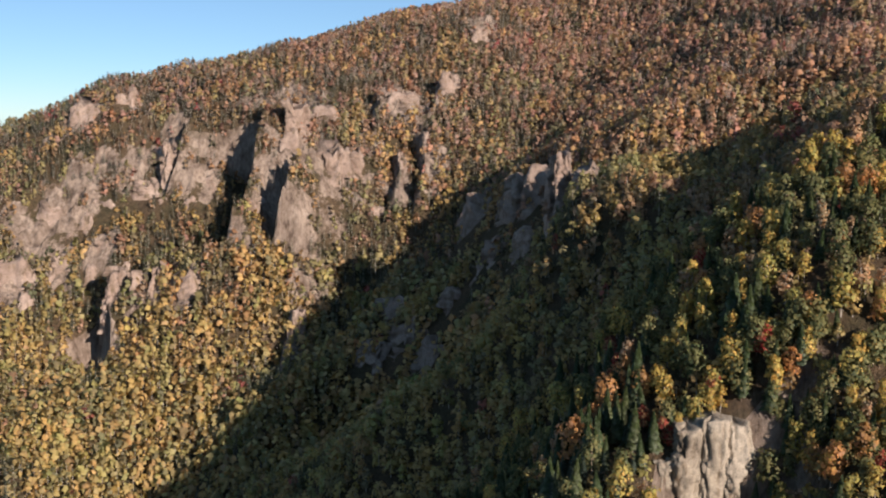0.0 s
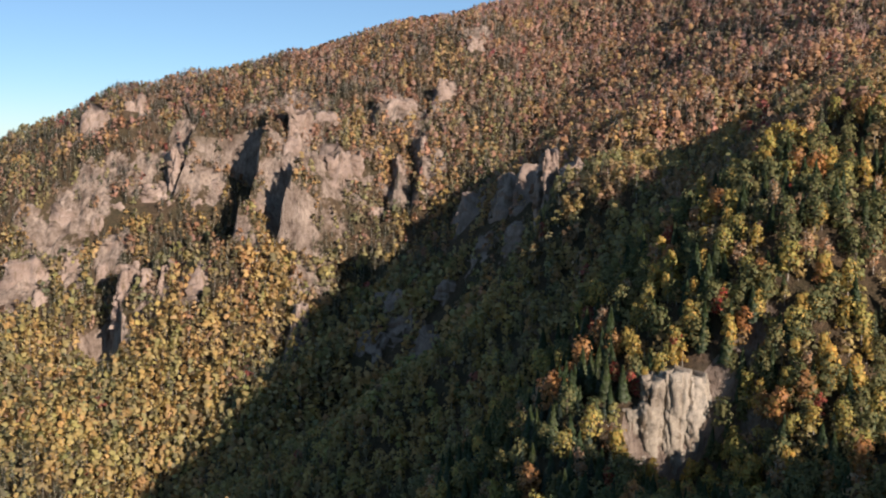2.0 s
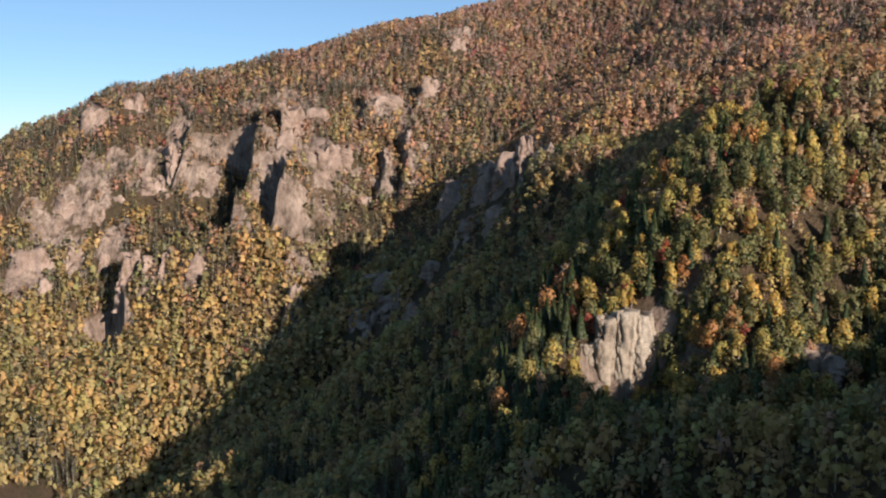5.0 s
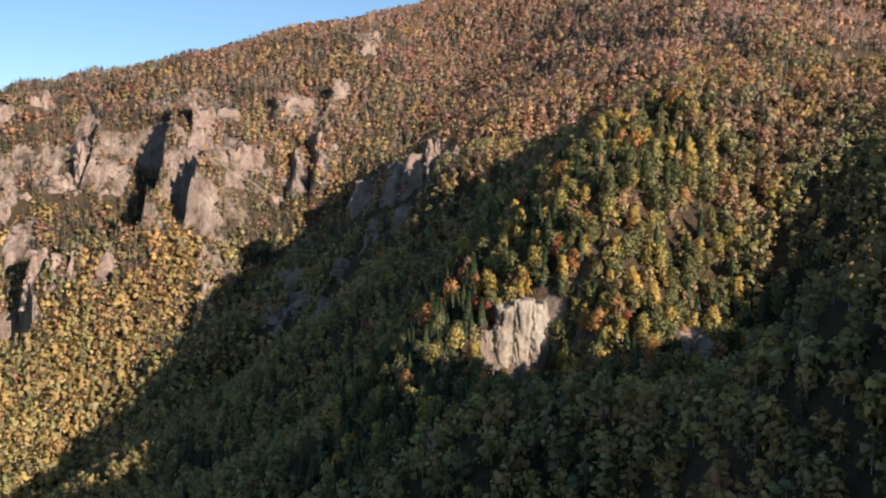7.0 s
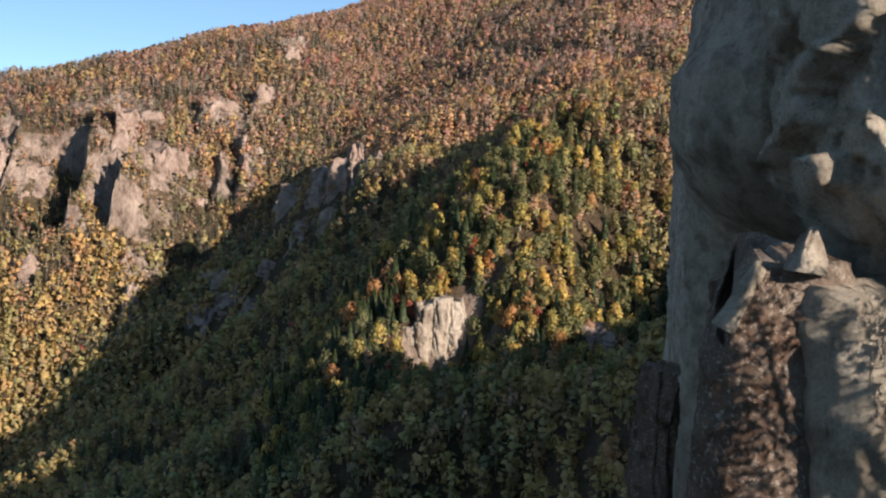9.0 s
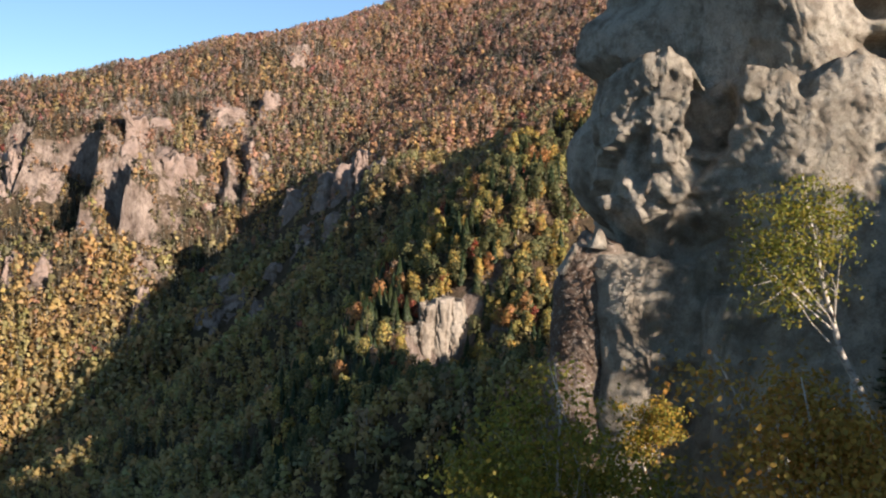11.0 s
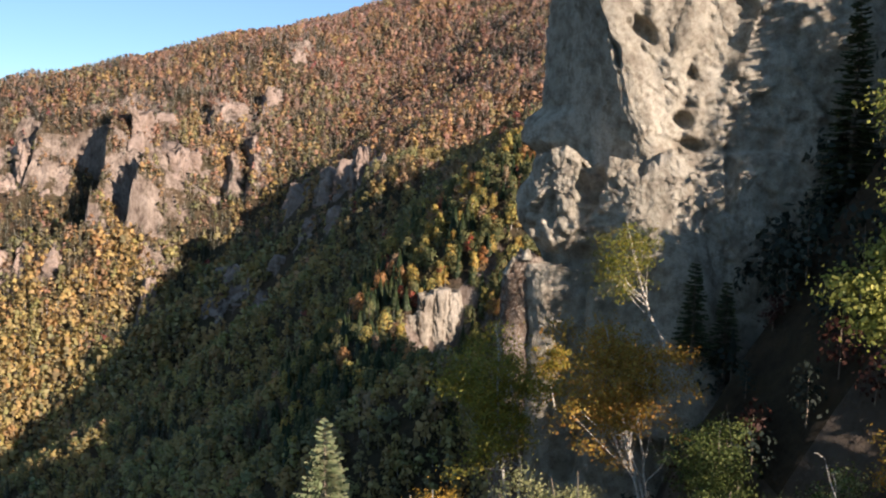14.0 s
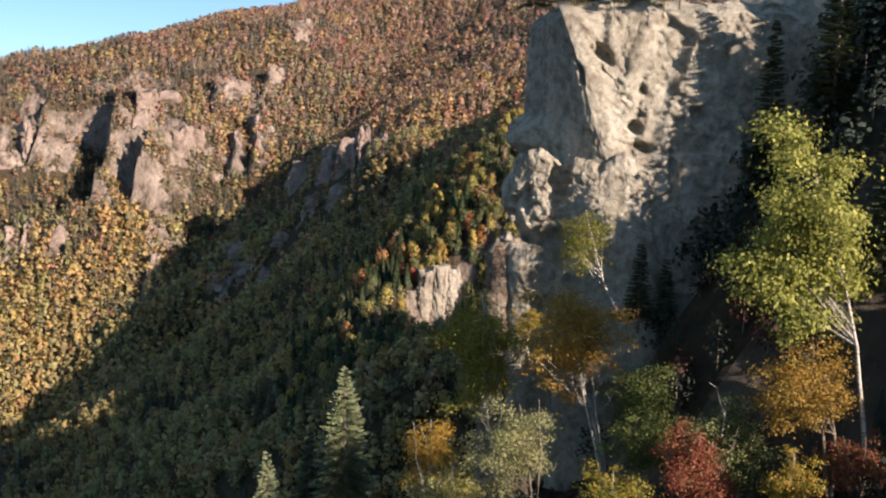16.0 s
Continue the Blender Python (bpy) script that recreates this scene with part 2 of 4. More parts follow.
# the rim of the bowl and the slope below the ribs
BOWL_RIM = [(-150, 508, 30, -8), (-108, 508, 30, -3), (-66, 508, 30, -2), (-24, 508, 30, -5), (-70, 520, 18, -7), (-56, 548, 18, -8), (-129, 550, 30, -2), (-87, 550, 30, -11), (-45, 550, 30, -12), (-3, 550, 30, -6), (-70, 576, 18, -8), (-42, 576, 18, -9), (-150, 592, 30, 5), (-108, 592, 30, -2), (-66, 592, 30, -9), (-24, 592, 30, -4), (-129, 634, 30, 1)]
# the ridge against the sky
SKYLINE = [(-220, 660, 60, 8), (-140, 660, 60, 5), (-60, 660, 60, -4), (-380, 820, 60, 9), (-140, 820, 60, -2), (20, 820, 60, 8)]


def valley(x, y):
    x, y = np.clip(x, -600, 500), np.clip(y, 60, 1250)
    u, v = x / 300, (y - 500) / 400
    z = 129.8 + 145.7 * u + 149.9 * v + 19.5 * u * u + -14.0 * u * v + 44.2 * v * v
    z = z + -14.8 * u ** 3 + -23.5 * u * u * v + -1.6 * u * v * v + -47.4 * v ** 3
    for cx, cy, r, h in SPURS + MASSIF + GULLY_SIDE + NEAR_SPUR + SHOULDER + AMPHITHEATRE + BOWL_RIM + SKYLINE:
        z = z + h * np.exp(-((x - cx) ** 2 + (y - cy) ** 2) / (2 * r * r))
    return z


def ribs(x, y):
    z = np.zeros_like(x)
    for x0, y0, x1, y1, drop, reach in RIBS:
        dx, dy = x1 - x0, y1 - y0
        ln = math.hypot(dx, dy)
        t = ((x - x0) * dx + (y - y0) * dy) / ln
        d = ((x - x0) * -dy + (y - y0) * dx) / ln + 2.5 * vnoise(x / 7, y / 7, 41)
        ends = np.clip(1 + np.minimum(t, ln - t) / 14, 0, 1)
        z = z + drop * ends * ends * (3 - 2 * ends) * np.where(d > 0, 0.4, 0.75) * np.clip(d / 2.5, -1, 1) * np.exp(-np.abs(d) / np.where(d > 0, reach, 1.5 * reach))
    return z


def near_ridge(x, y):
    """The ridge that ends in the rock tower."""
    z = 171 + 0.45 * (np.minimum(x, 18) - 10) - 0.25 * (np.maximum(y, -175) + 120)
    south = np.clip((y + 128) / 18, 0.0, 1.0)
    z = z + (0.75 * np.clip(x - 18, 0, 45) + 0.222 * np.maximum(x - 63, 0)) * south - 0.35 * np.maximum(x - 18, 0) * (1 - south)
    z = z - 0.1 * np.maximum(-128 - y, 0)
    z = z - 1.5 * np.maximum(y + 94, 0) - 1.0 * np.maximum(-14 - x, 0) - 0.45 * np.maximum(-175 - y, 0)
    return z


def right_flank(x, y):
    """The steep wooded flank that closes the gully beside the tower."""
    z = 183.3 + np.where(x > 15, 1.45 * (x - 19), -5.8 + 2.2 * (x - 15))
    z = np.minimum(z, 202) - 1.0 * np.maximum(x - 42, 0)
    return z - 1.25 * np.maximum(-113 - y, 0) - 0.9 * np.maximum(y + 106, 0)


# rock outcrops that show as bare patches: x, y, reach across, reach up the slope
PATCHES = [(-82, 640, 26, 36), (-110, 628, 13, 36), (-122, 580, 8, 18), (-83, 572, 10, 16), (-177, 690, 17, 11), (-202, 731, 14, 14), (-236, 707, 20, 14), (-261, 705, 17, 12),
           (-273, 684, 21, 17), (-293, 669, 17, 15), (-276, 653, 17, 11), (-307, 680, 13, 12), (-238, 651, 13, 11), (-258, 638, 12, 10), (-294, 630, 14, 12), (-137, 732, 14, 10),
           (-110, 722, 18, 22), (-32, 708, 22, 18), (-17, 691, 14, 14), (-28, 628, 10, 18), (-7, 630, 10, 18), (-285, 752, 16, 16), (-162, 580, 10, 22), (-184, 590, 11, 22), (-224, 618, 11, 10), (-86, 524, 7, 9), (32, 797, 10, 14), (66, 500, 9, 12)]


def outcrop(x, y):
    """How bare the rock lies: 0 under the woods, 1 on the outcrops."""
    o = np.zeros_like(x)
    edge = 0.6 * vnoise(x / 11, y / 11, 51) + 0.4 * vnoise(x / 4, y / 4, 52)
    for cx, cy, rx, ry in PATCHES:
        d = np.hypot((x - cx) / rx, (y - cy) / ry) + edge
        o = np.maximum(o, np.clip(1.5 - d, 0, 1))
    return o


def height(x, y):
    x, y = np.asarray(x, float), np.asarray(y, float)
    far = valley(x, y) + 5 * vnoise(x / 46, y / 46, 3) + 2.2 * vnoise(x / 17, y / 17, 4)
    far = far + ribs(x, y) - 0.8 * np.clip(x - 245, 0, 300) * np.clip((560 - y) / 200, 0, 1)
    # the ground drops away below the pale cliff
    foot = np.clip((x - 44) / 6, 0, 1) * np.clip((86 - x) / 12, 0, 1) * np.clip((y - 160) / 24, 0, 1) * np.clip((205 - y) / 4, 0, 1)
    far = far - foot * np.clip(far - (108 + 1.0 * np.maximum(x - 68, 0)), 0, 12)
    rough = outcrop(x, y)
    far = far + rough * (5.0 * np.abs(vnoise(x / 8 + 0.25 * y / 8, y / 22, 53)) + 2.4 * vnoise(x / 6, y / 6, 54) + 2.0 * vnoise(x / 3, y / 3.4, 55))
    far = far - 7 * np.abs(vnoise(x / 80 + 0.4 * y / 80, y / 160, 8))
    near = np.maximum(near_ridge(x, y), right_flank(x, y)) + 1.2 * vnoise(x / 9, y / 9, 5) + 0.4 * vnoise(x / 2.7, y / 2.7, 6)
    return np.maximum(far, near)


def mesh_object(name, verts, faces, material, parent=None, smooth=False, colours=None, normals=None):
    me = bpy.data.meshes.new(name)
    verts = np.asarray(verts, np.float32)
    faces = np.asarray(faces, np.int32)
    k = faces.shape[1]
    me.vertices.add(len(verts))
    me.vertices.foreach_set("co", verts.ravel())
    me.loops.add(faces.size)
    me.loops.foreach_set("vertex_index", faces.ravel())
    me.polygons.add(len(faces))
    me.polygons.foreach_set("loop_start", np.arange(0, faces.size, k, dtype=np.int32))
    if smooth or normals is not None:
        me.polygons.foreach_set("use_smooth", np.ones(len(faces), bool))
    me.materials.append(material)
    if colours is not None:
        at = me.attributes.new("leaf_colour", "FLOAT_COLOR", "POINT")
        at.data.foreach_set("color", np.concatenate([colours, np.ones((len(colours), 1))], 1).astype(np.float32).ravel())
    me.update(calc_edges=True)
    if normals is not None:
        me.normals_split_custom_set_from_vertices(normals.astype(np.float32))
    ob = new(name, me)
    ob.parent = parent
    return ob


def grid_faces(nu, nv, closed=False):
    i, j = np.meshgrid(np.arange(nu if closed else nu - 1), np.arange(nv - 1), indexing="ij")
    i2 = (i + 1) % nu
    return np.stack([i * nv + j, i2 * nv + j, i2 * nv + j + 1, i * nv + j + 1], -1).reshape(-1, 4)


GX = np.concatenate([[-4000], np.arange(-640, -320, 9.0), np.arange(-320, -60, 2.5), np.arange(-60, 70, 2.4), np.arange(70, 260, 6.0), np.arange(260, 640, 12.0), [900, 4000]])
GY = np.concatenate([[-4000, -600], np.arange(-320, -190, 10.0), np.arange(-190, -70, 2.4), np.arange(-70, 120, 8.0), np.arange(120, 480, 5.0), np.arange(480, 740, 2.5), np.arange(740, 1320, 8.0), [1700, 4000]])
gx, gy = np.meshgrid(GX, GY, indexing="ij")
ground = mesh_object("ground", np.stack([gx, gy, height(gx, gy)], -1).reshape(-1, 3), grid_faces(len(GX), len(GY)), GROUND, smooth=True)
flat = np.broadcast_to(GY[None, :-1] < 420, (len(GX) - 1, len(GY) - 1)).ravel()
ground.data.polygons.foreach_set("use_smooth", np.ascontiguousarray(flat))
bare = ground.data.attributes.new("outcrop", "FLOAT", "POINT")
bare.data.foreach_set("value", outcrop(gx, gy).ravel().astype(np.float32))
tagged(ground, "steep mountain slopes and gorge of brown leaf-covered soil", "ground", kind="structure")


# ---- rock ----
def facets(p, amp):
    """Broken planes: each cell of the rock is a tilted flat."""
    c = noise.voronoi(p)[1][0]
    h = noise.cell_vector(c * 13.7) - Vector((0.5, 0.5, 0.5))
    return amp * (2.2 * (p - c).dot(h) + 0.9 * h.x)


def crag_mesh(width, high, deep, seed, nu=44, nv=40, taper=0.35, ribs=1.0, peaks=1.0):
    """A buttress: a block of broken planes with upright clefts, its top uneven. It faces -y."""
    rng = np.random.RandomState(seed)
    off = Vector(rng.rand(3) * 90)
    scale = min(max(width, high), 1.6 * min(width, high))
    verts = []
    for i in range(nu):
        a = 2 * math.pi * i / nu
        ca, sa = math.cos(a), math.sin(a)
        for j in range(nv):
            v = j / (nv - 1)
            k = 1 - taper * v ** 1.4
            cap = math.sqrt(max(0.0, 1 - ((v - 0.86) / 0.14) ** 2)) * 0.98 + 0.02 if v > 0.86 else 1.0
            k *= cap
            e = 0.55
            x = width / 2 * math.copysign(abs(ca) ** e, ca)
            y = deep / 2 * math.copysign(abs(sa) ** e, sa)
            z = high * min(v / 0.9, 1.0) + 0.015 * scale * (v > 0.9)
            p = Vector((x, y, z * 0.4)) / scale
            q = Vector((x, y, z * 0.75)) / scale
            f = facets(p * 2.3 + off, 0.42) + facets(q * 5.5 + off, 0.17) + facets(q * 13 + off, 0.07) + 0.05 * noise.fractal(q * 20 + off, 0.8, 2.1, 3)
            crack = abs(noise.noise(Vector((x * 5.5, y * 5.5, z * 0.9)) / scale + off))
            f -= 0.22 * max(0.0, 0.13 - crack) / 0.13
            top = (0.20 * facets(Vector((x, y, 0)) / scale * 2.6 + off, 1.0) + 0.10 * noise.noise(Vector((x, y, 0)) / scale * 7 + off)) * scale * v * v * peaks
            m = min(width, deep) * 0.5 * ribs * f * cap
            d = math.hypot(x, y) + 1e-6
            verts.append((x * k + x / d * m, y * k + y / d * m, z + top))
    return np.array(verts), grid_faces(nu, nv, closed=True)


def crag(x, y, width, high, seed, turn=0.0, material=None, label="", name="rock_outcrop", taper=0.18, nu=48, nv=40, ribs=1.0, z=None, deep=None, foot=0.6, lean=16, peaks=1.0):
    """A cliff that stands out of the slope: (x, y) is the middle of its face, high what shows of it; its top runs back into the hill."""
    deep = deep or max(high / 0.6, width * 0.5)
    v, fc = crag_mesh(width, high * (1 + foot), deep, seed, nu, nv, taper, ribs, peaks)
    ob = mesh_object(name, v, fc, material or ROCK_FAR, smooth=False)
    g = float(height(x, y)) if z is None else z
    t = radians(turn)
    ob.matrix_basis = pose(x - math.sin(t) * deep / 2, y + math.cos(t) * deep / 2, g - high * foot, -lean, 0, turn)
    CRAGS.append((x, y, width * 0.45))
    return tagged(ob, label or "weathered pinkish-grey rock outcrop rising from the wooded slope", "rock", group="rock outcrops of the mountain")


CRAGS = []
crag(-100, 650, 29, 27, 1, 12, taper=0.42, lean=12, ribs=1.5)
crag(-114, 628, 20, 24, 2, 20, taper=0.42, lean=12, ribs=1.5)
crag(-72, 606, 24, 25, 3, 0, taper=0.42, lean=12, ribs=1.5)
crag(-172, 678, 28, 12, 5, 8, taper=0.42, lean=12, ribs=1.5)
crag(-196, 690, 21, 22, 6, 20, taper=0.42, lean=12, ribs=1.5)
crag(-216, 684, 34, 13, 37, 0, taper=0.4)
crag(-30, 697, 35, 11, 7, 0, taper=0.42, lean=12, ribs=1.5)
crag(4, 702, 21, 12, 8, 0, taper=0.4)
crag(-24, 630, 8, 17, 9, 20, taper=0.42, lean=12, ribs=1.5)
crag(-8, 634, 8, 17, 10, 20, taper=0.42, lean=12, ribs=1.5)
crag(-210, 584, 15, 25, 11, 5, taper=0.42, lean=12, ribs=1.5)
crag(-192, 578, 13, 24, 12, 5, taper=0.42, lean=12, ribs=1.5)
crag(-180, 580, 10, 20, 13, 5, taper=0.42, lean=12, ribs=1.5)
crag(-154, 562, 21, 13, 14, 0, taper=0.4)
crag(-84, 520, 12, 19, 15, 0, taper=0.4)
crag(-282, 674, 53, 17, 16, 10, taper=0.4)
crag(-258, 664, 25, 14, 17, 0, taper=0.4)
crag(-298, 630, 41, 17, 18, 0, taper=0.4)
crag(-238, 646, 25, 13, 19, 0, taper=0.4)
crag(-215, 636, 16, 9, 20, 0, taper=0.4)
crag(-262, 640, 21, 10, 38, 0, taper=0.4)
crag(-244, 676, 30, 10, 39, 0, taper=0.4)
crag(-60, 640, 18, 12, 41, 0, taper=0.4)
crag(52, 404, 11, 22, 21, 0, taper=0.42, lean=12, ribs=1.5)
crag(62, 392, 16, 10, 22, 0, taper=0.4)
for i, (cx, cy, w, high) in enumerate(((13, 524, 26, 22), (31, 499, 26, 24), (44, 482, 22, 26), (21, 478, 24, 16), (35, 459, 20, 18), (4, 478, 26, 14), (-26, 480, 30, 16), (-44, 480, 24, 15), (-8, 461, 24, 12), (-30, 512, 26, 12))):
    # buttresses of the shaded cliff bowl
    crag(cx, cy, w, high, 600 + i, -34, taper=0.3, lean=14, nu=40, nv=36, label="dark rock buttress in the shaded cliff bowl")
crag(30, 766, 21, 13, 26, 0, taper=0.4)
crag(-278, 744, 30, 12, 27, 0, taper=0.4)
crag(-250, 752, 23, 9, 43, 0, taper=0.4)
rock_rng = np.random.RandomState(91)
for i in range(22):
    # low outcrops showing between the trees
    cx, cy = -340 + 300 * rock_rng.rand(), 600 + 110 * rock_rng.rand()
    crag(cx, cy, 9 + 16 * rock_rng.rand(), 6 + 8 * rock_rng.rand(), 500 + i, 20 * rock_rng.normal(), taper=0.45, nu=24, nv=16)
# the pale cliff on the near spur
PALE = "pale buff cliff with upright clefts below dark conifers"
crag(50.6, 202.0, 5.0, 13, 30, 6, ROCK_PALE, PALE, "rock_cliff", 0.1, 56, 64, 0.9, 110, 9, lean=1, peaks=0.5)
crag(55.0, 201.4, 6.6, 21.5, 31, 0, ROCK_PALE, PALE, "rock_cliff", 0.05, 72, 96, 0.8, 109.5, 10, lean=1, peaks=0.5)
crag(60.2, 200.4, 7.4, 23.5, 32, -4, ROCK_PALE, PALE, "rock_cliff", 0.05, 72, 96, 0.8, 109.5, 10, lean=2, peaks=0.5)
crag(65.6, 201.0, 6.4, 22, 47, 4, ROCK_PALE, PALE, "rock_cliff", 0.06, 72, 96, 0.8, 110, 10, lean=1, peaks=0.5)
crag(69.8, 202.4, 4.8, 16.5, 48, 8, ROCK_PALE, PALE, "rock_cliff", 0.1, 56, 64, 0.9, 111, 10, lean=3, peaks=0.5)
crag(77, 200, 4.5, 12, 33, 0, ROCK_PALE, "pale buff rock half hidden by yellow trees", "rock_cliff", 0.15, 40, 40, 0.5, 121, 12, lean=4)
crag(83, 200, 5, 9, 34, 0, ROCK_PALE, "pale buff rock half hidden by yellow trees", "rock_cliff", 0.15, 40, 40, 0.5, 124, 12, lean=4)
crag(103, 168, 15, 7, 45, -30, None, "grey cliff in the shade of the valley", "rock_cliff", 0.3)
crag(124, 132, 13, 7, 46, -30, None, "grey cliff in the shade of the valley", "rock_cliff", 0.3)


# ---- woods ----
# tree colours, with blue added to stand in for haze
GOLD, LIME, OLIVE, GREEN = (0.54, 0.36, 0.145), (0.40, 0.345, 0.15), (0.20, 0.19, 0.112), (0.115, 0.14, 0.095)
ORANGE, RUST, RED, BARE, DARK = (0.46, 0.245, 0.13), (0.42, 0.24, 0.18), (0.40, 0.085, 0.09), (0.43, 0.325, 0.30), (0.07, 0.092, 0.074)
PALETTE = np.array([GOLD, LIME, OLIVE, GREEN, ORANGE, RUST, RED, BARE, DARK])


def cards(centres, normals, size, rng, slim=0.8):
    """Leaf clumps: one small quad a clump, set across its normal."""
    n = normals / np.linalg.norm(normals, axis=1, keepdims=True)
    a = np.cross(n, rng.normal(size=n.shape))
    a /= np.linalg.norm(a, axis=1, keepdims=True)
    b_ = np.cross(n, a)
    s = (size * (0.6 + 0.8 * rng.rand(len(n))))[:, None] if np.ndim(size) == 0 else size[:, None]
    c = centres
    v = np.stack([c - a * s - b_ * s * slim, c + a * s - b_ * s * slim * 0.7, c + a * s * 0.8 + b_ * s * slim, c - a * s * 0.7 + b_ * s * slim * 0.8], 1)
    return v.reshape(-1, 3)


def tube(points, radii, sides=5):
    """A tapered tube along points: verts and quads."""
    pts = np.asarray(points, float)
    d = np.gradient(pts, axis=0)
    d /= np.linalg.norm(d, axis=1, keepdims=True) + 1e-9
    ref = np.where(np.abs(d[:, 2:3]) > 0.9, [[1.0, 0, 0]], [[0, 0, 1.0]])
    a = np.cross(d, ref)
    a /= np.linalg.norm(a, axis=1, keepdims=True) + 1e-9
    b_ = np.cross(d, a)
    th = np.arange(sides) * 2 * math.pi / sides
    r = np.asarray(radii, float)[:, None, None]
    v = pts[:, None] + r * (np.cos(th)[None, :, None] * a[:, None] + np.sin(th)[None, :, None] * b_[:, None])
    n = len(pts)
    i, j = np.meshgrid(np.arange(n - 1), np.arange(sides), indexing="ij")
    f = np.stack([i * sides + j, i * sides + (j + 1) % sides, (i + 1) * sides + (j + 1) % sides, (i + 1) * sides + j], -1).reshape(-1, 4)
    return v.reshape(-1, 3), f


def join(parts):
    vs, fs, o = [], [], 0
    for v, f in parts:
        vs.append(v)
        fs.append(f + o)
        o += len(v)
    return np.concatenate(vs), np.concatenate(fs)


def leafy_crown(n, seed, wide=0.30, low=0.28, size=0.07, lobes=7):
    """A crown one unit high with its trunk's foot at 0: clumps over uneven lobes, with gaps between."""
    rng = np.random.RandomState(seed)
    ang, rad = rng.rand(lobes) * 6.28, wide * (0.25 + 0.5 * rng.rand(lobes))
    zc = low + 0.12 + (0.82 - low - 0.1) * np.arange(lobes) / (lobes - 1)
    fade = np.sqrt(np.clip(1.12 - ((zc - (low + 0.3)) / 0.52) ** 2, 0.1, 1))
    lc = np.stack([np.cos(ang) * rad * fade, np.sin(ang) * rad * fade, zc], 1)
    lr = wide * (0.5 + 0.25 * rng.rand(lobes)) * (0.55 + 0.45 * fade)
    w = rng.choice(lobes, n, p=lr ** 2 / (lr ** 2).sum())
    d = rng.normal(size=(n, 3))
    d[:, 2] = np.abs(d[:, 2]) * 0.9 - 0.25
    d /= np.linalg.norm(d, axis=1, keepdims=True)
    p = lc[w] + d * (lr[w] * (0.65 + 0.42 * rng.rand(n)))[:, None] * [1, 1, 1.15]
    nor = d + 0.34 * rng.normal(size=d.shape) + [0, 0, 0.15]
    return cards(p, nor, size, rng)


def bare_crown(n, seed):
    """Thin upright twigs of a tree that has lost its leaves."""
    rng = np.random.RandomState(seed)
    a, r = rng.rand(n) * 6.28, 0.2 * np.sqrt(rng.rand(n))
    z = 0.4 + 0.5 * rng.rand(n)
    p = np.stack([np.cos(a) * r, np.sin(a) * r, z], 1)
    up = np.stack([np.cos(a) * 0.5, np.sin(a) * 0.5, np.ones(n)], 1) * 0.11
    side = np.cross(up, rng.normal(size=(n, 3)))
    side = side / np.linalg.norm(side, axis=1, keepdims=True) * 0.016
    return np.stack([p - up - side, p - up + side, p + up + side * 0.4, p + up - side * 0.4], 1).reshape(-1, 3)


def conifer_crown(n, seed, wide=0.17):
    """Drooping boughs in whorls, one unit high."""
    rng = np.random.RandomState(seed)
    v = (np.arange(n) + rng.rand(n)) / n
    z = 0.10 + 0.88 * v ** 0.85
    r = wide * (1.02 - z) / 0.92 * (0.75 + 0.5 * rng.rand(n)) + 0.012
    a = np.arange(n) * 2.399 + rng.rand(n) * 0.5
    out = np.stack([np.cos(a), np.sin(a), 0 * a], 1)
    side = np.stack([-np.sin(a), np.cos(a), 0 * a], 1)
    root = np.stack([0 * a, 0 * a, z + 0.02], 1)
    tip = out * r[:, None] + root - [0, 0, 0.055]
    mid = out * (r * 0.6)[:, None] + root - [0, 0, 0.012]
    w = (0.34 * r + 0.008)[:, None]
    return np.stack([root, mid - side * w, tip, mid + side * w], 1).reshape(-1, 3)


def rounded(v):
    """Normals that follow the whole crown, so that it takes light as one leafy mass."""
    c = v.reshape(-1, 4, 3)
    flat = np.cross(c[:, 1] - c[:, 0], c[:, 3] - c[:, 0])
    flat /= np.linalg.norm(flat, axis=1, keepdims=True) + 1e-9
    mid = np.array([0, 0, 0.5 * (v[:, 2].min() + v[:, 2].max())])
    reach = np.abs(v - mid).max(0)
    out = (v - mid) / reach * [1.0, 1.0, 0.7]
    out /= np.linalg.norm(out, axis=1, keepdims=True) + 1e-6
    n = out * 0.8 + np.repeat(flat, 4, axis=0) * 0.45 + [0, 0, 0.3]
    return n / np.linalg.norm(n, axis=1, keepdims=True)


def quads(n):
    return np.arange(n * 4).reshape(-1, 4)


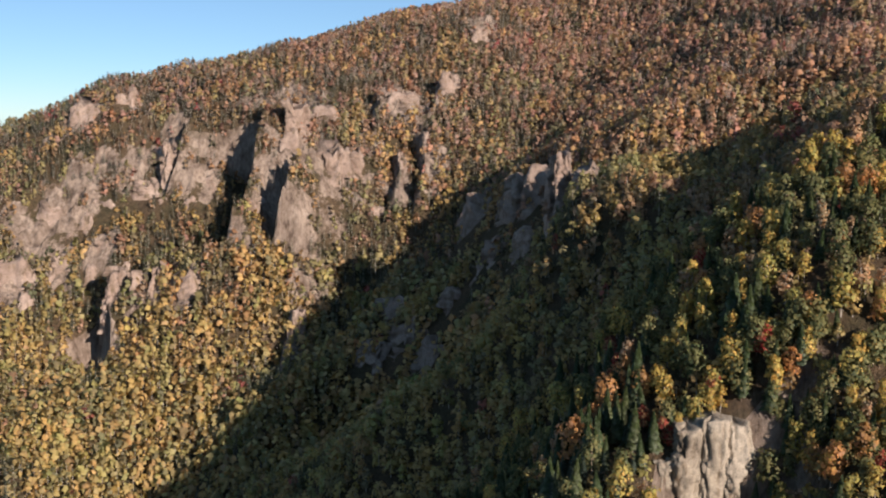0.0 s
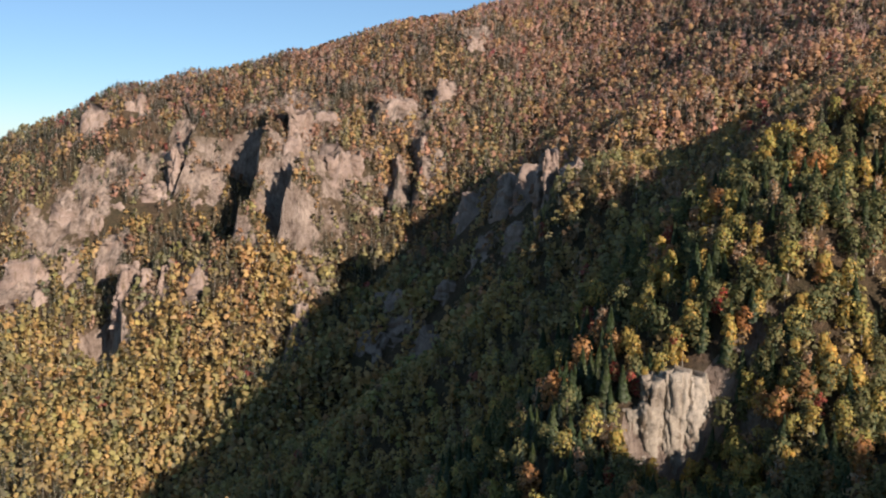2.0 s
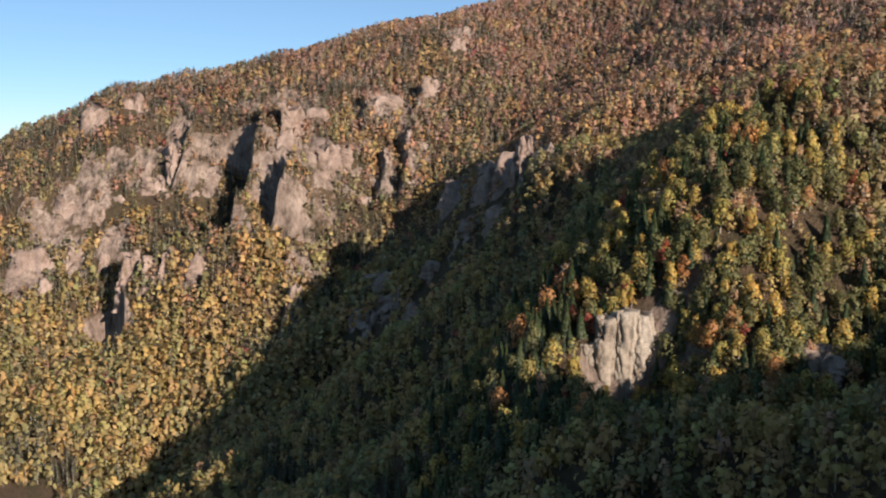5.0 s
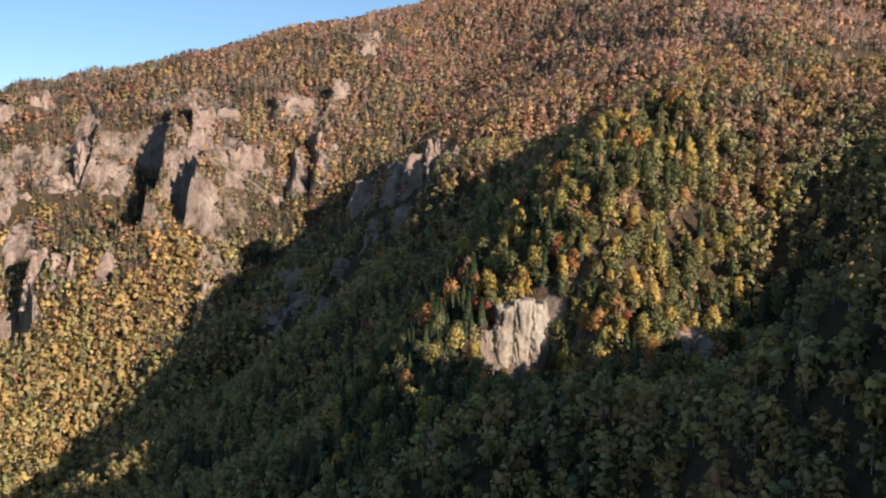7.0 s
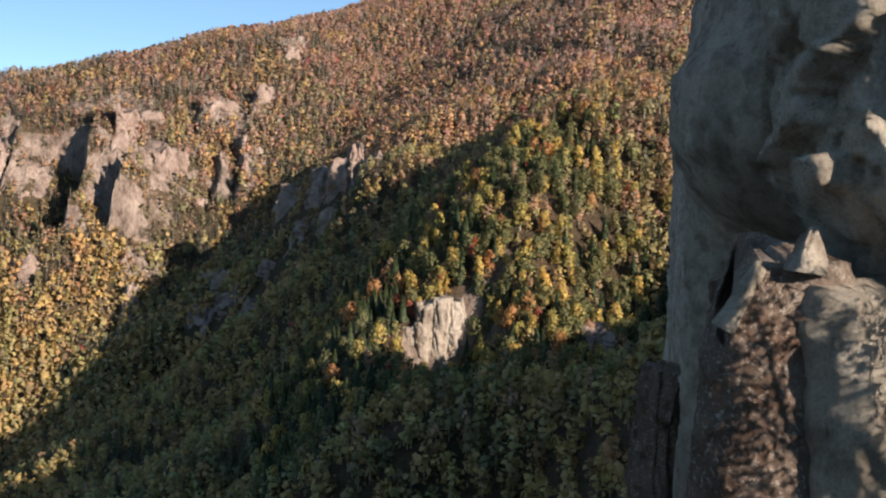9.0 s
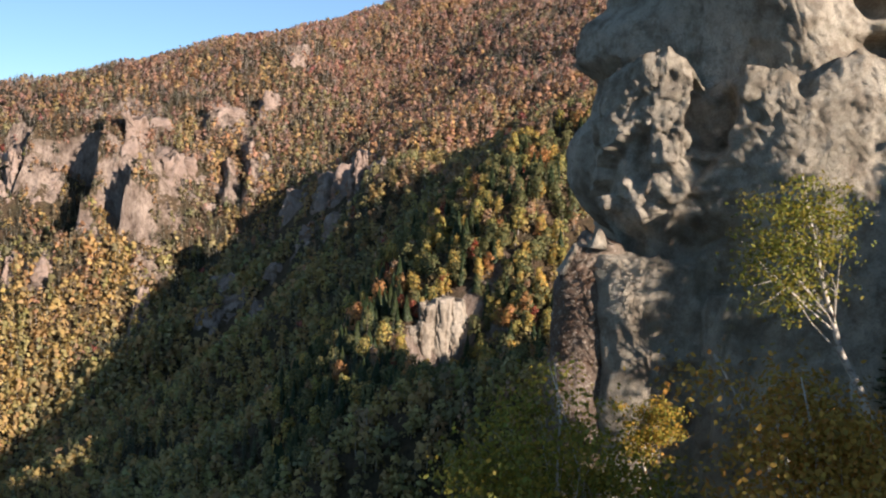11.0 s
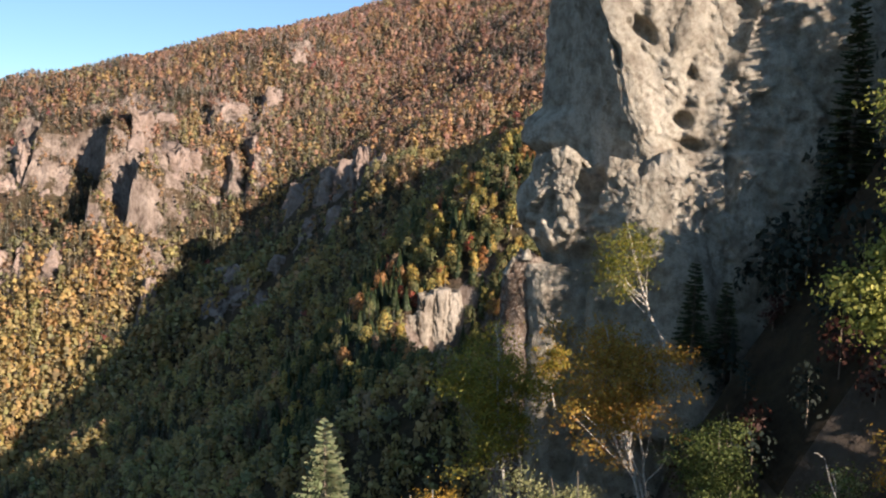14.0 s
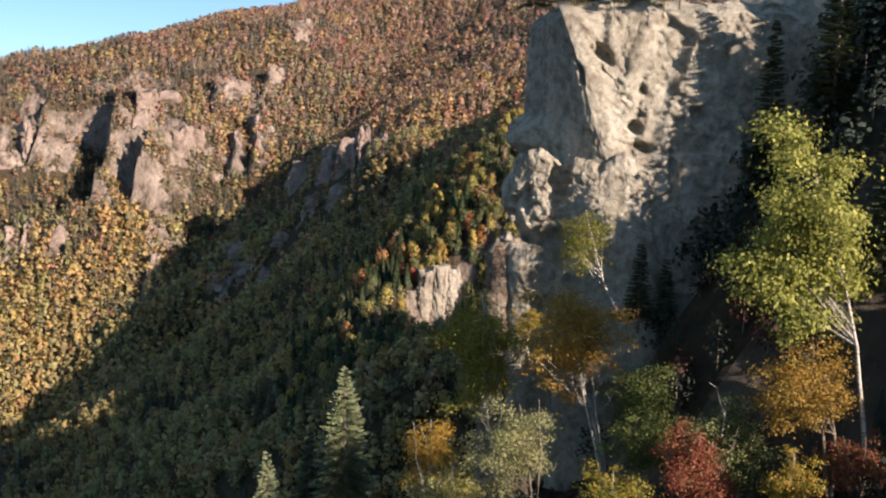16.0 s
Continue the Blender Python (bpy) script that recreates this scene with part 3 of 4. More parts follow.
def wood(name, label, x, y, tall, kind, colour, crowns, stems, stem_material, seed=5):
    """Trees in a wood that nobody could count, in one object: crowns, with the trunks as a part."""
    rng = np.random.RandomState(seed)
    z = height(x, y)
    vs, cs, ns = [], [], []
    stem_v, stem_f = stems
    for k, crown in enumerate(crowns):
        m = np.where(kind == k)[0]
        if not len(m):
            continue
        a = rng.rand(len(m)) * 6.28
        c, s = np.cos(a)[:, None], np.sin(a)[:, None]
        h = tall[m][:, None]
        w = h * (0.85 + 0.35 * rng.rand(len(m)))[:, None]
        px, py = crown[:, 0][None], crown[:, 1][None]
        p = np.stack([(px * c - py * s) * w + x[m][:, None], (px * s + py * c) * w + y[m][:, None], crown[:, 2][None] * h + z[m][:, None]], -1)
        vs.append(p.reshape(-1, 3))
        nr = rounded(crown)
        nx, ny = nr[:, 0][None], nr[:, 1][None]
        ns.append(np.stack([nx * c - ny * s, nx * s + ny * c, np.repeat(nr[:, 2][None], len(m), axis=0)], -1).reshape(-1, 3))
        cs.append(np.repeat(colour[m], len(crown), axis=0))
    v = np.concatenate(vs)
    ob = mesh_object(name, v, quads(len(v) // 4), LEAF, colours=np.concatenate(cs), normals=np.concatenate(ns))
    tv = stem_v[None] * np.stack([tall, tall, tall], -1)[:, None] + np.stack([x, y, z], -1)[:, None]
    f = (stem_f[None] + (np.arange(len(x)) * len(stem_v))[:, None, None]).reshape(-1, 4)
    mesh_object("trunk", tv.reshape(-1, 3), f, stem_material, ob)
    return tagged(ob, label, "woods", kind="stuff")


def scatter(x0, x1, y0, y1, step, seed, steep=2.2):
    rng = np.random.RandomState(seed)
    gx_, gy_ = np.meshgrid(np.arange(x0, x1, step), np.arange(y0, y1, step), indexing="ij")
    x = gx_.ravel() + (rng.rand(gx_.size) - 0.5) * step * 1.1
    y = gy_.ravel() + (rng.rand(gx_.size) - 0.5) * step * 1.1
    keep = rng.rand(len(x)) > 0.04
    for cx, cy, r in CRAGS:
        keep &= (x - cx) ** 2 + (y - cy) ** 2 > (r * 0.85) ** 2
    gx1, gy1 = height(x + 3, y) - height(x - 3, y), height(x, y + 3) - height(x, y - 3)
    keep &= np.hypot(gx1, gy1) / 6 < steep
    keep &= outcrop(x, y) * (0.15 + 0.85 * rng.rand(len(x))) < 0.5
    return x[keep], y[keep], rng


def palette_of(x, y, z, rng):
    """Which tree grows where: gold and green low down, orange higher, bare and dark conifers near the ridge."""
    n = len(x)
    up = np.clip((z - 60) / 200, 0, 1) + 0.18 * vnoise(x / 60, y / 60, 21)
    patch = vnoise(x / 35, y / 35, 22)
    dark = vnoise(x / 50, y / 50, 23)
    w = np.zeros((n, 9))
    low = np.clip(1 - 2.2 * up, 0, 1)
    w[:, 0] = 1.3 - 1.1 * up + 1.6 * patch + 1.2 * low
    w[:, 1] = 1.0 - 0.9 * up - 1.2 * patch + 0.9 * low
    w[:, 2] = 1.0 - 0.6 * up
    w[:, 3] = 0.35 - 0.2 * up
    w[:, 4] = 0.3 + 0.5 * up + 0.6 * patch - 0.3 * low + 0.3 * np.clip((x + 20) / 120, 0, 1) * (up > 0.35)
    w[:, 5] = 0.1 + 1.6 * up + 0.4 * np.clip((x + 20) / 120, 0, 1) * (up > 0.4)
    w[:, 6] = 0.022
    w[:, 7] = 3.0 * np.clip(up - 0.4, 0, 1)
    w[:, 8] = 0.4 - 0.3 * low + 5.0 * np.clip(dark - 0.12, 0, 1) + 2.0 * np.clip((-20 - x) / 150, 0, 1) * np.clip((y - 560) / 60, 0, 1)
    w = np.clip(w, 0.0, None)
    w /= w.sum(1, keepdims=True)
    # trees of one kind stand together
    stand = np.clip(0.5 + 0.85 * vnoise(x / 13, y / 13, 61), 0, 1)
    u = np.where(rng.rand(n) < 0.5, stand, rng.rand(n))
    pick = (u[:, None] > np.cumsum(w, 1)).sum(1).clip(0, 8)
    jitter = 1 + 0.11 * rng.normal(size=(n, 1)) + 0.05 * rng.normal(size=(n, 3))
    # neighbours tend to one tone
    around = w @ PALETTE
    own = np.where((pick == 8) | (pick == 6), 0.8, 0.6)[:, None]
    return pick, np.clip((PALETTE[pick] * own + around * (1 - own)) * jitter, 0.01, 0.6)


def stem(sides=3, top=0.8, r=0.016):
    return tube([(0, 0, -0.1), (0.006, 0, 0.4), (0, 0.008, top)], [r, r * 0.8, r * 0.25], sides)


def kinds_for(pick, rng):
    k = rng.randint(0, 4, len(pick))
    k[pick == 7] = 4
    k[pick == 8] = 5 + rng.randint(0, 2, (pick == 8).sum())
    return k


far_crowns = [leafy_crown(19, 100 + i, 0.30 + 0.03 * i, -0.08, 0.118, 7) for i in range(4)] + [bare_crown(20, 7)] + [conifer_crown(26, 30 + i, 0.25) for i in range(2)]
mid_crowns = [leafy_crown(56, 120 + i, 0.26 + 0.03 * i, -0.02, 0.07, 12) for i in range(4)] + [bare_crown(34, 8)] + [conifer_crown(64, 40 + i, 0.21) for i in range(2)]

x, y, rng = scatter(-470, 470, 425, 1060, 4.1, 11)
z = height(x, y)
keep = (x > -0.62 * (y + 60)) & (x < 0.62 * y + 70) & ((y < 930) | (z > 262))
x, y, z = x[keep], y[keep], z[keep]
pick, col = palette_of(x, y, z, rng)
tall = (6.0 + 3.4 * rng.rand(len(x))) * np.where(z < 115, 1.3, 1.0) * np.where(pick == 8, 1.1, 1.0)
wood("mountain_woods", "autumn woods of gold, rust and green trees on the mountain", x, y, tall, kinds_for(pick, rng), col, far_crowns, tube([(0, 0, -0.1), (0, 0, 0.8)], [0.014, 0.006], 3), BIRCH)

x, y, rng = scatter(-190, 250, 30, 425, 4.6, 12, 6.0)
z = height(x, y)
keep = (x > -0.62 * (y + 60)) & ((x > -130) | (y > 330)) & ~((x > 46) & (x < 75) & (y > 176) & (y < 212))
x, y, z = x[keep], y[keep], z[keep]
pick, col = palette_of(x, y, z - 55, rng)
stand = (x > 8) & (x < 50) & (y > 165) & (y < 240) & (rng.rand(len(x)) < 0.6)
pick[stand], col[stand] = 8, PALETTE[8] * (0.8 + 0.4 * rng.rand(stand.sum(), 1))
tall = (6.0 + 4.0 * rng.rand(len(x))) * np.where(pick == 8, 1.15, 1.0)
tall = np.where((x > 0) & (x < 125) & (y > 150) & (y < 262), 0.7 * tall, tall)
wood("valley_woods", "autumn woods of gold, orange and green trees on the valley side", x, y, tall, kinds_for(pick, rng), col, mid_crowns, stem(4), BIRCH, 6)


# ---- trees of the near spur, one by one ----
def tree_parts(name, crown_v, crown_material, colours, stem_vf, stem_material, label, category, group=""):
    root = new(name)
    tagged(root, label, category, group)
    mesh_object("trunk", stem_vf[0], stem_vf[1], stem_material, root, smooth=True)
    mesh_object("crown", crown_v, quads(len(crown_v) // 4), crown_material, root, colours=colours, normals=rounded(crown_v))
    return root


def leaf_tints(n, tints, seed, each=4):
    rng = np.random.RandomState(seed)
    c = np.array(tints)[rng.randint(0, len(tints), n)] * (1 + 0.15 * rng.normal(size=(n, 1)))
    return np.repeat(np.clip(c, 0.008, 0.7), each, axis=0)


def limbed_stem(seed, r=0.014, top=0.86, limbs=9, reach=0.2):
    """A trunk with ascending limbs, one unit high."""
    rng = np.random.RandomState(seed)
    wob = rng.normal(size=(5, 2)) * 0.012
    zs = np.array([-0.06, 0.2, 0.45, 0.65, top])
    pts = np.stack([wob[:, 0] * zs, wob[:, 1] * zs, zs], 1)
    parts = [tube(pts, [r, r * 0.85, r * 0.6, r * 0.4, r * 0.12], 6)]
    for i in range(limbs):
        h = 0.3 + 0.5 * i / limbs
        a = rng.rand() * 6.28
        p0 = np.array([0, 0, h])
        d = np.array([math.cos(a), math.sin(a), 0.9]) * reach * (0.6 + 0.5 * rng.rand())
        parts.append(tube([p0, p0 + d * 0.5 - [0, 0, 0.01], p0 + d], [r * 0.38, r * 0.25, r * 0.08], 4))
    return join(parts)


SPUR_KINDS = (
    ("birch_tree", "golden birch with pale trunk on the rocky spur", (GOLD, GOLD, LIME, LIME), 0.21, BIRCH),
    ("birch_tree", "yellow-green birch with pale trunk on the rocky spur", (LIME, OLIVE, LIME, GOLD), 0.24, BIRCH),
    ("maple_tree", "olive-green broadleaf tree on the rocky spur", (OLIVE, GREEN, OLIVE), 0.28, BARK),
    ("maple_tree", "deep orange and rust maple on the rocky spur", (ORANGE, RUST, ORANGE), 0.26, BARK),
    ("maple_tree", "crimson maple on the rocky spur", (RED, (0.25, 0.035, 0.04), RUST), 0.28, BARK),
    ("birch_tree", "half-bare brown birch with grey trunk on the spur", (BARE, RUST), 0.22, BIRCH),
    ("spruce_tree", "dark green spruce among autumn trees on the spur", (DARK, (0.04, 0.06, 0.03)), 0.23, BARK),
)
spur_models = []
for i, (name, label, tints, wide, bark) in enumerate(SPUR_KINDS):
    for k in range(2):
        s = 300 + 10 * i + k
        if name == "spruce_tree":
            v = conifer_crown(260, s, wide)
            stem_vf, m = tube([(0, 0, -0.06), (0, 0, 0.5), (0, 0, 0.99)], [0.014, 0.009, 0.002], 6), NEEDLE
        else:
            v = leafy_crown(220 if i == 5 else 380, s, wide * 1.05, 0.06, 0.033, 18)
            stem_vf, m = limbed_stem(s), LEAF
        spur_models.append((i, tree_parts(name, v, m, leaf_tints(len(v) // 4, tints, s) * [1.0, 1.0, 0.72], stem_vf, bark, label, "tree", "trees of the near spur")))
spur_used = set()


def spur_tree(kind, x, y, tall, rng):
    k = 2 * kind + rng.randint(0, 2)
    model = spur_models[k][1]
    wide = tall * (0.78 + 0.25 * rng.rand())
    m = pose(x, y, float(height(x, y)), rng.normal() * 2, rng.normal() * 2, rng.rand() * 360)
    if k not in spur_used:
        spur_used.add(k)
        model.matrix_basis = m @ Matrix.Diagonal((wide, wide, tall, 1))
    else:
        old = model.scale
        copy_thing(model, m @ Matrix.Diagonal((wide / old.x, wide / old.y, tall / old.z, 1)))


rng = np.random.RandomState(77)
# conifers beside and on the pale cliff
for x, y, h in ((33, 235, 13), (37, 229, 12), (39, 221, 13), (43, 219, 12), (46, 226, 11), (30, 226, 11), (35, 215, 10), (71, 217, 13), (69, 222, 14), (74, 219, 12), (66, 203, 8), (44, 212, 9)):
    spur_tree(6, x, y, h, rng)
for x, y, h in ((65, 230, 13), (61, 234, 12), (58, 229, 10), (65, 246, 12), (92, 188, 13), (97, 186, 12), (86, 193, 9), (54, 200, 7)):
    spur_tree(0, x, y, h, rng)
for x, y, h in ((50, 209, 7), (52, 207, 6), (69, 254, 9), (45, 240, 8), (47, 215, 7)):
    spur_tree(4, x, y, h, rng)
for i in range(34):
    # the dense stand of conifers beside the pale cliff
    x, y = 29 + 20 * rng.rand(), 206 + 28 * rng.rand()
    spur_tree(6 if rng.rand() < 0.85 else 3, x, y, 9 + 5 * rng.rand(), rng)
for i in range(26):
    # trees crowding the top edge of the cliff
    x, y = 49 + 30 * rng.rand(), 207 + 7 * rng.rand()
    spur_tree((6, 1, 0, 2, 4)[rng.choice(5, p=(0.3, 0.25, 0.2, 0.2, 0.05))], x, y, 6 + 4.5 * rng.rand(), rng)
for i in range(30):
    # trees at the foot of the cliff and on the slope beside it
    x, y = (50 + 26 * rng.rand(), 180 + 9 * rng.rand()) if i < 12 else (74 + 22 * rng.rand(), 188 + 22 * rng.rand())
    spur_tree((6, 1, 0, 2, 3)[rng.choice(5, p=(0.3, 0.25, 0.2, 0.15, 0.1))], x, y, 6 + 4.5 * rng.rand(), rng)
for i in range(60):
    # low trees along the foot of the cliff, taller ones on the slope beside it
    if i < 22:
        x, y, h = 46 + 27 * rng.rand(), 186 + 12 * rng.rand(), 4.0 + 3.2 * rng.rand()
    else:
        x, y, h = 72 + 16 * rng.rand(), 186 + 24 * rng.rand(), 6.0 + 3.5 * rng.rand()
    spur_tree((6, 1, 0, 2, 3)[rng.choice(5, p=(0.3, 0.22, 0.16, 0.24, 0.08))], x, y, h, rng)
for x, y, h in ((63, 197, 4.5), (66, 197.5, 5), (69, 197, 6), (72, 198, 6.5), (67, 195, 6), (71, 195, 7), (75, 197, 7), (58, 195, 5), (53, 197, 5), (64.5, 198, 5.5), (62.5, 198.5, 8), (68, 198.5, 9), (71.5, 199.5, 10), (51.5, 199, 6)):
    spur_tree((6, 1, 2, 0)[int(4 * rng.rand())], x, y, h, rng)
sx, sy, srng = scatter(0, 135, 150, 268, 5.0, 13, 9.0)
for x, y in zip(sx, sy):
    if 46 < x < 73 and 186 < y < 210 or 28 < x < 50 and 204 < y < 236:
        continue
    patch = float(vnoise(np.array(x / 22), np.array(y / 22), 31))
    w = np.array([0.55 + 0.8 * patch, 1.3, 2.6 - patch, 0.3, 0.2, 0.5, 1.3 + max(0, -patch)]).clip(0.05)
    if x < 50 and y < 240:
        w[6] += 5.0
    kind = int(srng.choice(7, p=w / w.sum()))
    spur_tree(kind, x, y, (7.5 + 4.2 * srng.rand()) * (0.6 if kind == 4 else 1.0), srng)


# unseen spruces, added out of view to cast shade on the slope by the birch
rng = np.random.RandomState(83)
for i in range(16):
    spur_tree(6, 23 + 12 * rng.rand(), -132 + 11 * rng.rand(), 8 + 3 * rng.rand(), rng)

# ---- the rock tower ----
PLAN = np.array([(24, -58), (18, -74), (12, -85), (9.7, -91.6), (13.1, -100.0), (19, -101.6), (24, -103.2), (30, -107)], float)
ARC = np.concatenate([[0], np.cumsum(np.linalg.norm(np.diff(PLAN, axis=0), axis=1))]) - 17.09


def smooth(a, b_, v):
    t = min(max((v - a) / (b_ - a), 0.0), 1.0)
    return t * t * (3 - 2 * t)


# hollows in the face: along the wall, height, half width, half height, depth
HOLLOWS = ((26.9, 195.2, 0.45, 0.6, 0.9), (28.8, 196.6, 0.5, 0.7, 0.9), (29.7, 192.0, 0.5, 0.4, 0.8), (30.0, 190.6, 0.6, 0.4, 0.9), (30.6, 194.6, 0.3, 0.35, 0.6), (31.6, 189.0, 0.3, 1.6, 0.7), (33.4, 193.0, 0.35, 0.5, 0.6))


def tower_offset(s, z, p):
    front = smooth(29.4, 30.8, s)
    o = -0.3 * (1 - smooth(19, 23.5, s)) - 0.06 * max(0.0, z - 190.5) + 0.5 * (1 - smooth(188, 190.5, z))
    # a smooth chute runs slantwise down the lit face
    mid = 31.2 + (z - 189.5) * 0.36
    o -= 0.4 * front * smooth(189, 190, z) * (1 - smooth(0.5, 1.3, abs(s - mid)))
    o -= 0.25 * smooth(33.2, 36.6, s - 0.1 * (z - 190)) * (1 - smooth(188.0, 190.0, z))
    # ledge: the face stands back above the blocks
    o -= 0.6 * front * smooth(189.9, 190.5, z)
    # two bulges overhang the edge, with a neck between them and a hollow below
    edge = smooth(13.5, 17, s) * (1 - smooth(21, 24.5, s))
    o += 1.05 * edge * smooth(189.9, 190.8, z) * (1 - smooth(191.7, 192.9, z))
    o += 0.7 * edge * smooth(184.8, 186.2, z) * (1 - smooth(187.4, 188.8, z))
    o -= 3.6 * smooth(9, 13, s) * (1 - smooth(24, 28, s)) * (1 - smooth(182.4, 185.2, z))
    o -= 2.2 * (1 - smooth(179, 184, z)) * (1 - smooth(20, 23, s)) * smooth(10, 14, s)
    o += 0.16 * max(0.0, 184 - z) * smooth(27, 30, s)
    for hs, hz, hw, hh, hd in HOLLOWS:
        d = math.hypot((s - 1.8 - hs) / hw, (z - hz) / hh) + 0.6 * noise.noise(Vector((s * 1.6, z * 1.6, 1.0)))
        o -= hd * (1 - smooth(0.75, 1.25, d))
    q = Vector(p)
    u = Vector((q.x + 0.5 * q.z, q.y, q.z * 0.9))
    o += (facets(u * 0.21, 0.34) + facets(q * 0.55 + Vector((9, 2, 4)), 0.2)) * (0.22 + 0.78 * smooth(30.2, 31.8, s)) + (facets(q * 1.2, 0.15) + facets(q * 3.1, 0.09)) * (0.6 + 0.4 * front)
    return o + 0.05 * noise.fractal(q * 6.0, 0.7, 2.2, 3)


# the ledge in front of the tower: plan, and the height of its broken rim at each corner
LEDGE = np.array([(10.2, -93.0, 189.3), (8.3, -95.8, 189.7), (8.25, -98.1, 190.2), (9.3, -99.2, 190.6), (10.1, -99.3, 190.0), (10.6, -99.3, 189.3), (11.2, -99.9, 190.0), (12.0, -100.6, 189.9), (12.9, -101.2, 189.5), (14.3, -101.7, 190.5), (15.0, -101.9, 190.0), (15.7, -101.9, 188.6), (16.6, -100.6, 187.6)])


# the brown slab beside it
SLAB = np.array([(9.4, -93.0, 184.2), (7.7, -95.4, 184.1), (6.75, -97.0, 183.7), (6.1, -98.0, 183.15), (6.45, -98.25, 183.75), (7.0, -98.3, 184.3), (7.6, -98.3, 184.4), (8.6, -98.25, 184.4), (9.0, -97.2, 184.3)])


def ledge_offset(q, v):
    """The pillar and the broad face of the ledge, with the hollow between them."""
    x, z = q.x, q.z
    right = smooth(11.0, 12.6, x)
    o = -1.25 * (1 - smooth(0.55, 1.15, math.hypot((x - 10.55 - 0.12 * (z - 188)) / 0.62, (z - 188.5) / 1.7) + 0.3 * noise.noise(q * 1.6)))
    o -= 0.6 * (1 - smooth(0.5, 1.2, math.hypot((x - 12.75) / 0.3, (z - 189.5) / 0.55)))
    o -= 0.55 * (1 - smooth(0.5, 1.2, math.hypot((x - 8.7) / 0.25, (z - 187.2) / 1.1)))
    o -= 0.8 * (1 - right) * (1 - smooth(184.4, 185.6, z)) * smooth(180, 183, z)
    o += (0.26 * max(0.0, 187.2 - z) - 0.25 * max(0.0, z - 189)) * right
    o += facets(q * 0.7 + Vector((4, 1, 7)), 0.27) * (1.1 - 0.9 * right) + facets(q * 1.7, 0.11) * (1.1 - 0.75 * right) + facets(q * 4.2, 0.055) + 0.05 * noise.fractal(q * 6.0, 0.7, 2.2, 3)
    return o - 0.3 * smooth(0.93, 1.0, v) ** 2


def slab_offset(q, v):
    """A rough steep face, stepped along slanting beds."""
    bed = Vector((q.x * 0.6, q.y * 0.6, q.z + 0.35 * q.x))
    o = 0.07 * max(0.0, 183 - q.z) * smooth(6.2, 7.2, q.x) + facets(bed * 0.7, 0.13) + facets(q * 2.6, 0.035) + 0.03 * noise.fractal(q * 9.0, 0.8, 2.2, 3)
    return o - 0.12 * smooth(0.96, 1.0, v) ** 2


def sheet_mesh(plan, foot, inner, offset, count, *cap):
    """A rock face that stands on a line in plan, with a broken rim and a cap that runs back from it."""
    arc = np.concatenate([[0], np.cumsum(np.linalg.norm(np.diff(plan[:, :2], axis=0), axis=1))])
    ss = np.linspace(0, arc[-1], count)
    vs = np.linspace(0, 1, 130)
    inner = np.array(inner)
    at = lambda s, i: float(np.interp(s, arc, plan[:, i]))
    verts = []
    for s in ss:
        a, b_ = max(s - 0.6, 0), min(s + 0.6, arc[-1])
        d = np.array([at(b_, 0) - at(a, 0), at(b_, 1) - at(a, 1)])
        d /= np.linalg.norm(d)
        out = np.array([d[1], -d[0]])
        c = np.array([at(s, 0) + at(a, 0) + at(b_, 0), at(s, 1) + at(a, 1) + at(b_, 1)]) / 3
        rim = at(s, 2) + 0.16 * noise.noise(Vector((s * 2.1, 3.0, 0))) + 0.1 * noise.noise(Vector((s * 6, 8.0, 0)))
        for v in vs:
            z = foot + (rim - foot) * v ** 0.7
            p = c + out * offset(Vector((c[0], c[1], z)), v)
            verts.append((p[0], p[1], z))
        for f, drop in cap:
            r = p + (inner - p) * f
            verts.append((r[0], r[1], rim - drop + 0.12 * noise.noise(Vector((r[0] * 2, r[1] * 2, 4.0)))))
    return np.array(verts), grid_faces(len(ss), len(vs) + len(cap))[:, ::-1]


